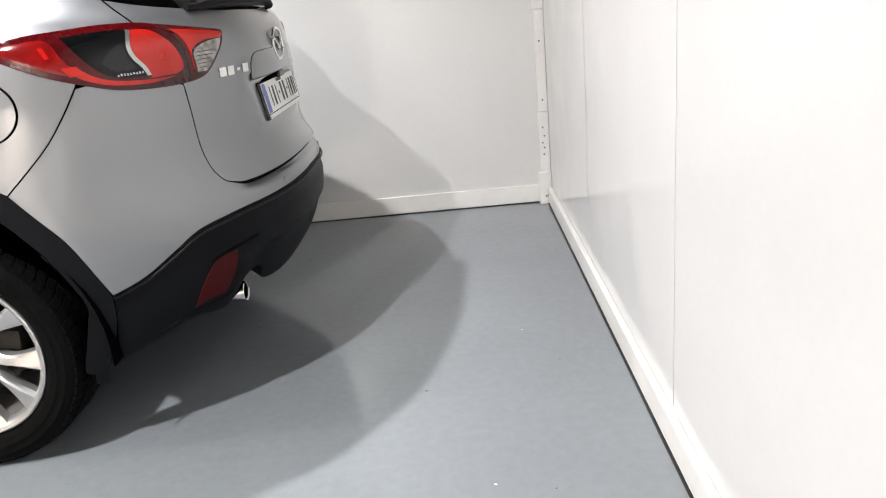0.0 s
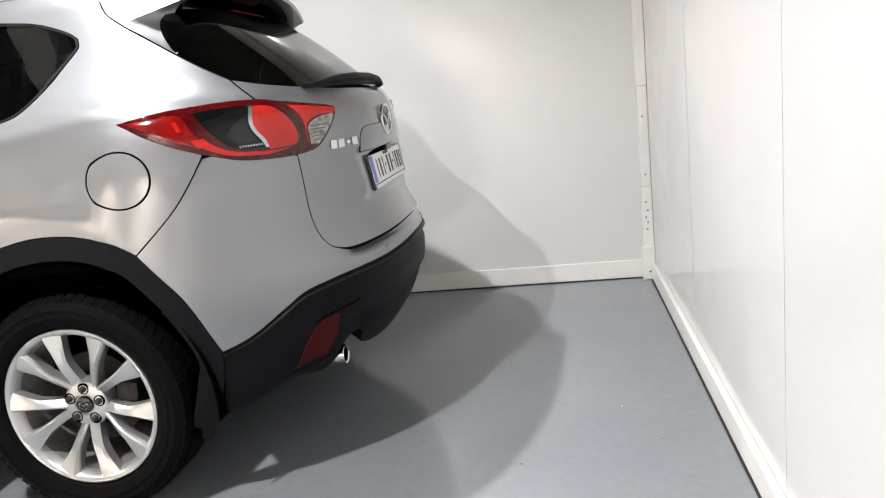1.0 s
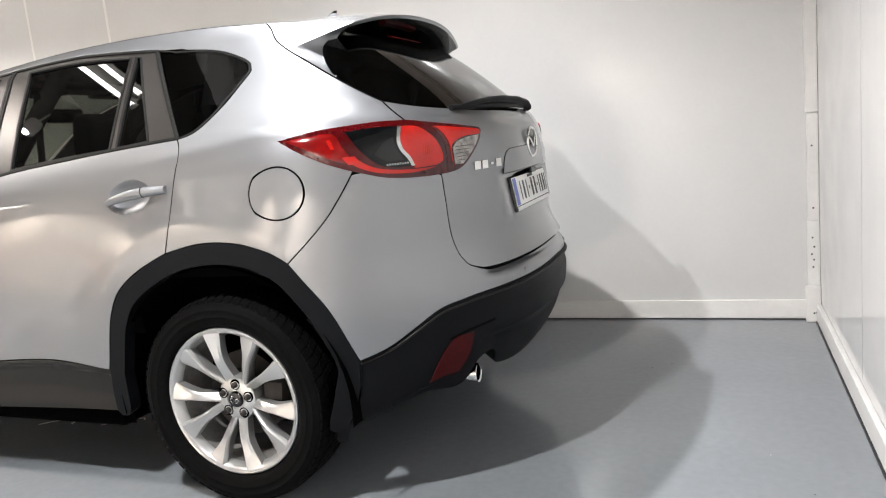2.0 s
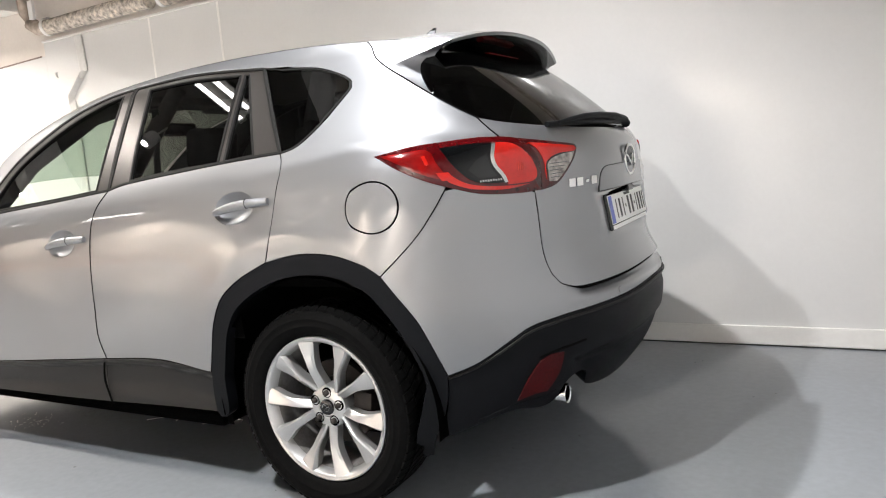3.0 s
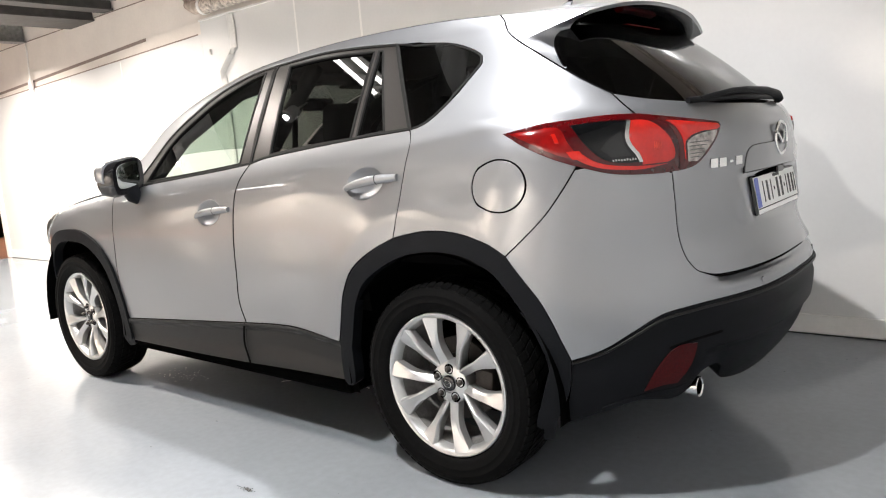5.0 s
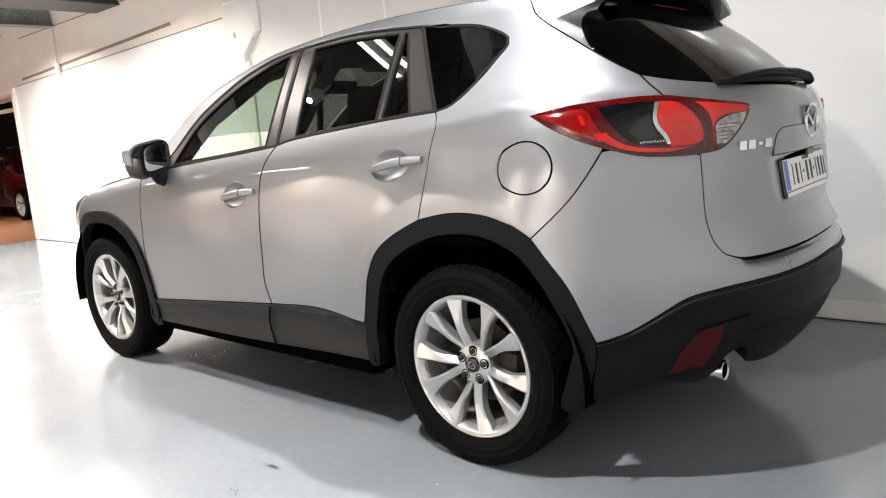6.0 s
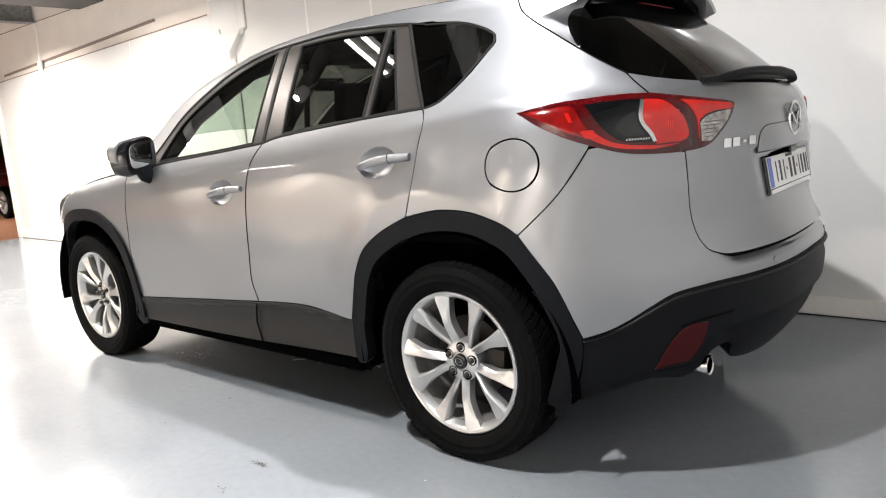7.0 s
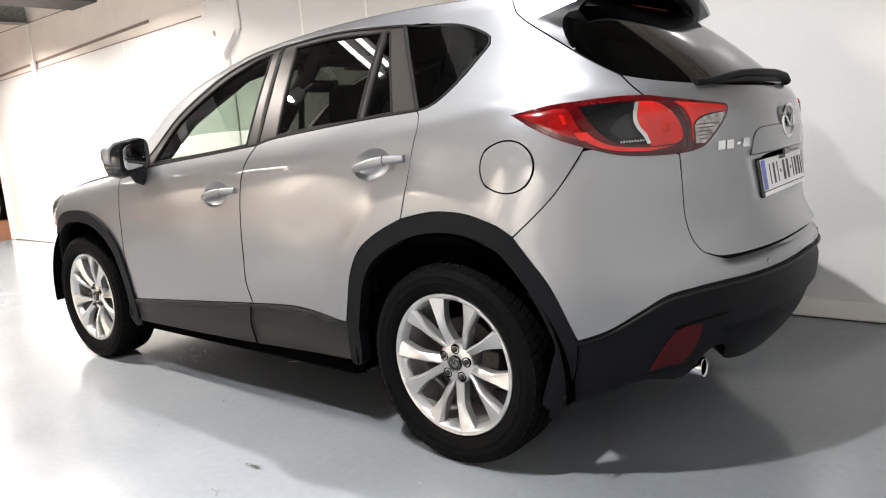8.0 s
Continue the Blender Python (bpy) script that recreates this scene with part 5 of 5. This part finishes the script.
cable = tube("cable", spline([(-8.78, BACK + 0.02, 2.98), (-8.70, BACK + 0.01, 2.80), (-8.66, BACK - 0.02, 2.50), (-8.62, BACK - 0.03, 2.34), (-8.58, BACK - 0.02, 2.20)], 0.05), 0.009, 8)
tagged(part("cable", cable, TRIM), "white cable hanging down the upper wall", "cable")
part("cable_box", boxed((-8.70, BACK - 0.04, 2.30), (-8.62, BACK - 0.001, 2.42), 0.004), TRIM)
tagged(bpy.data.objects["cable_box"], "small white cable box on the wall", "cable box")
hook = tube("wall_hook", [(-4.61, BACK - 0.004 - 0.02 * (k % 2), 2.23 + 0.03 * math.sin(k)) for k in range(5)], 0.006, 6)
tagged(part("wall_hook", hook, GREY_TRIM), "small wire hook on the wall panel", "hook")


def beam(x, y0, y1, z0, z1, mat, label):
    """A steel beam with flanges."""
    thing = tagged(new("ceiling_beam"), label, "beam", "ceiling beams")
    part("web", boxed((x - 0.012, y0, z0), (x + 0.012, y1, z1), 0.002), mat, thing)
    part("flange", boxed((x - 0.09, y0, z0 - 0.016), (x + 0.09, y1, z0 - 0.001), 0.003), mat, thing)
    part("flange", boxed((x - 0.09, y0, z1 + 0.001), (x + 0.09, y1, z1 + 0.016), 0.003), mat, thing)
    return thing


def boxed_beam(x0, x1, y0, y1, z0, z1, mat, label):
    thing = tagged(new("ceiling_beam"), label, "beam", "ceiling beams")
    part("casing", boxed((x0, y0, z0), (x1, y1, z1), 0.01), mat, thing)
    part("flange", boxed((x0 - 0.03, y0, z0 - 0.022), (x1 + 0.03, y1, z0 - 0.001), 0.004), mat, thing)
    return thing


boxed_beam(-5.28, -5.08, -8.9, BACK + 0.02, 2.88, HIGH - 0.01, TRIM, "white painted steel beam across the ceiling")
beam(-8.75, -8.9, BACK + 0.02, 2.92, 3.16, STEEL_GREY, "grey steel beam across the ceiling")
boxed_beam(-1.2, -1.0, -8.9, BACK - 0.2, 2.98, HIGH - 0.01, TRIM, "white painted steel beam across the ceiling")
beam(-10.6, -8.9, BACK + 0.02, 3.06, 3.26, DECK, "dark steel joist under the ceiling")
beam(-5.70, -8.9, BACK + 0.02, 2.985, 3.24, DECK, "dark steel joist under the ceiling")
boxed_beam(-7.40, -6.85, -8.9, BACK + 0.02, 2.90, 3.20, DECK, "wide dark boxed joist under the ceiling")
boxed_beam(-6.56, -6.40, -8.9, BACK + 0.02, 2.945, 3.20, DECK, "dark boxed joist under the ceiling")
panel_thing = tagged(new("ceiling_panel"), "grey steel sheet between two dark joists", "ceiling panel")
part("sheet", boxed((-6.36, -8.9, 3.02), (-5.80, BACK + 0.02, 3.04), 0.002), STEEL_GREY, panel_thing)
for k in range(4):
    part("rib", boxed((-6.29 + 0.14 * k, -8.9, 3.008), (-6.27 + 0.14 * k, BACK + 0.015, 3.0195), 0.002), STEEL_GREY, panel_thing)
slab("trim", (-9.9, BACK + 0.0205, 2.912), (-5.30, BACK + 0.0272, 2.921), SLOT, "thin dark ledge line on the upper wall", "ledge")


# ---- ceiling lights ----
def spot_or_fill(x, y, z, watts, spread=150, size=0.07, colour=(1.0, 0.98, 0.955)):
    """A round ceiling lamp, spot or added fill: can, rim and glowing lens."""
    thing = tagged(new("spot_or_fill"), "round white ceiling spotlight, lit, in a set with added fill lamps", "spotlight", "ceiling spotlights")
    thing.location = (x, y, z)
    part("can", revolve("can", [(0.0, 0.16), (0.07, 0.16), (0.075, 0.15), (0.082, 0.012), (0.075, 0.008), (0.0, 0.012)], 32, "z"), TRIM, thing)
    part("stem", tube("stem", [(0, 0, 0.16), (0, 0, HIGH - z)], 0.012, 8), TRIM, thing)
    data = bpy.data.lights.new("spot_light", "AREA")
    data.shape, data.size, data.energy, data.color, data.spread = "DISK", size, watts, colour, radians(spread)
    ob = new("spot_light", data)
    ob.matrix_world = look((x, y, z - 0.002), (x, y, 0))
    return thing


def tube_light(x, y, length, turn):
    """A twin fluorescent fitting: tray, two tubes and caps."""
    thing = tagged(new("tube_light"), "twin fluorescent ceiling light, lit", "tube light", "tube lights")
    thing.matrix_basis = pose(x, y, LAMP_Z, 0, 0, turn)
    h, gap = length / 2, 0.08
    part("tray", boxed((-gap - 0.05, -h, 0.06), (gap + 0.05, h, 0.11), 0.006), DECK, thing)
    for s in (-1, 1):
        part("tube", tube("tube", [(s * gap, -h + 0.03, 0.03), (s * gap, h - 0.03, 0.03)], 0.021, 12), TUBE_GLOW, thing, "glowing tube")
        for e in (-1, 1):
            part("end_cap", boxed((s * gap - 0.02, e * (h - 0.015) - 0.015, 0.0), (s * gap + 0.02, e * (h - 0.015) + 0.015, 0.06), 0.003), TRIM, thing)
    part("hanger", boxed((-0.01, -0.01, 0.11), (0.01, 0.01, HIGH - LAMP_Z), 0.001), TRIM, thing)


for x, y, watts, spread, z in SPOTS_AND_FILL:
    spot_or_fill(x, y, z, watts, spread, colour=(1.0, 0.985, 0.98) if x > -2 else ((1.0, 0.945, 0.885) if y < -7 else (1.0, 0.91, 0.82)))
for x, y, length, turn in TUBES:
    tube_light(x, y, length, turn)

# ---- beyond the opening ----
red_car = tagged(new("car"), "dark red car parked beyond the opening", "car")


def far_car(thing, x, y):
    length = curve((0.0, 0.55), (0.25, 0.95), (0.9, 1.0), (1.6, 1.38), (2.6, 1.45), (3.6, 1.30), (4.1, 1.0), (4.3, 0.6))
    rows = []
    for i in range(30):
        s = 4.3 * i / 29
        top = length(s)
        w = 0.86 * (1 - abs(s / 2.15 - 1) ** 5) ** 0.5
        rows.append([(x - s, y + w * b, z) for b, z in ((-0.9, 0.25), (-1.0, 0.5), (-1.0, 0.85), (-0.9, 0.5 * top + 0.45), (-0.72, top), (0.0, top + 0.04), (0.72, top), (0.9, 0.5 * top + 0.45), (1.0, 0.85), (1.0, 0.5), (0.9, 0.25))])
    part("bodywork", tidy(grid_mesh("bodywork", rows, closed=True, caps=True), 50), DARK_RED, thing)
    for dx in (0.75, 3.3):
        for s in (-1, 1):
            w = part("wheel", WHEEL_MESHES["rim"], ALLOY, thing)
            w.matrix_basis = pose(x - dx, y + s * 0.80, 0.32, 0, 0, 0 if s < 0 else 180) @ Matrix.Scale(0.88, 4)
            part("tyre", WHEEL_MESHES["tyre"], RUBBER, w)
            for k in range(5):
                for key in ("spoke_a", "spoke_b"):
                    part("spoke", WHEEL_MESHES[key], ALLOY, w).matrix_basis = Matrix.Rotation(radians(72 * k), 4, "Y")
    part("side_glass", boxed((x - 3.2, y - 0.80, 0.98), (x - 1.5, y - 0.76, 1.28), 0.01), GLOSS_BLACK, thing)
    part("tail_lamp", boxed((x - 0.22, y - 0.84, 0.72), (x - 0.05, y - 0.62, 0.92), 0.03, 3), LAMP_RED, thing)


far_car(red_car, -13.8, 3.67)
tagged(part("crate", boxed((-16.6, 3.4, 1.30), (-16.1, 4.0, 1.52), 0.01), BLUE_BOX), "blue box on a shelf beyond the opening", "box")
shelf = tagged(new("shelf"), "dark shelf with a pale edge beyond the opening", "shelf")
part("board", boxed((-17.2, 2.6, 1.24), (-15.6, 5.0, 1.295), 0.004), TRIM, shelf)
for x in (-17.1, -15.7):
    for y in (2.7, 4.9):
        part("leg", boxed((x - 0.03, y - 0.03, -0.004), (x + 0.03, y + 0.03, 1.239), 0.004), DECK, shelf)
slab("trim", (-24, 2.0, 2.02), (END - 0.12, 2.06, 2.08), TRIM, "pale rail across the opening", "rail")
slab("trim", (-24, 2.0, 2.2), (END - 0.12, 2.1, 2.42), PLASTER, "pale lintel across the opening", "lintel")

# ---- marks on the floor ----
rng = random.Random(7)


def fleck(x, y, r, mat, name, label):
    bm = bmesh.new()
    ring = []
    for k in range(9):
        a = 2 * math.pi * k / 9
        q = r * rng.uniform(0.45, 1.2)
        ring.append(bm.verts.new((x + q * math.cos(a) * 1.4, y + q * math.sin(a), 0.0006)))
    top = bm.verts.new((x, y, 0.0006 + r * 0.18))
    for k in range(9):
        bm.faces.new((ring[k], ring[(k + 1) % 9], top))
    tagged(part(name, bm, mat), label, "debris", "specks on the floor")


for k in range(55):
    fleck(rng.uniform(-3.4, 1.85), rng.uniform(-2.0, 1.2), rng.uniform(0.002, 0.006), INK if rng.random() < 0.8 else TRIM, "speck", "tiny speck of grit on the grey floor")
def scuff(x, y, wide, deep, count, mat=INK):
    """A scrape: many tiny dark chips in one patch."""
    bm = bmesh.new()
    for k in range(count):
        cx, cy = x + rng.gauss(0, wide), y + rng.gauss(0, deep)
        r = rng.uniform(0.001, 0.0035)
        ring = [bm.verts.new((cx + r * q * math.cos(a * 1.257) * 2.2, cy + r * q * math.sin(a * 1.257), 0.0008)) for a, q in ((k, rng.uniform(0.5, 1.2)) for k in range(5))]
        top = bm.verts.new((cx, cy, 0.0014))
        for a in range(5):
            bm.faces.new((ring[a], ring[(a + 1) % 5], top))
    tagged(part("scuff", bm, mat), ("dark" if mat == INK else "pale") + " scuff of tiny chips on the grey floor", "scuff", kind="stuff")


scuff(-0.645, -1.312, 0.022, 0.006, 60)
scuff(-0.60, -1.50, 0.03, 0.01, 12)
scuff(0.05, -1.45, 0.05, 0.02, 14)
scuff(-2.15, -0.62, 0.10, 0.05, 70, TRIM)
scuff(-1.95, -0.45, 0.12, 0.05, 50)
for x, y, turn in ((-1.45, -0.42, 0.3), (-1.1, -0.35, 0.9), (-1.62, -0.25, 0.5)):
    pts = [(x + 0.10 * math.cos(a) , y + 0.06 * math.sin(a * 1.3 + turn), 0.004) for a in np.linspace(0, 2.4, 12)]
    tagged(part("thread", tube("thread", pts, 0.0018, 5), TRIM), "pale thread lying under the car", "thread", "threads under the car")
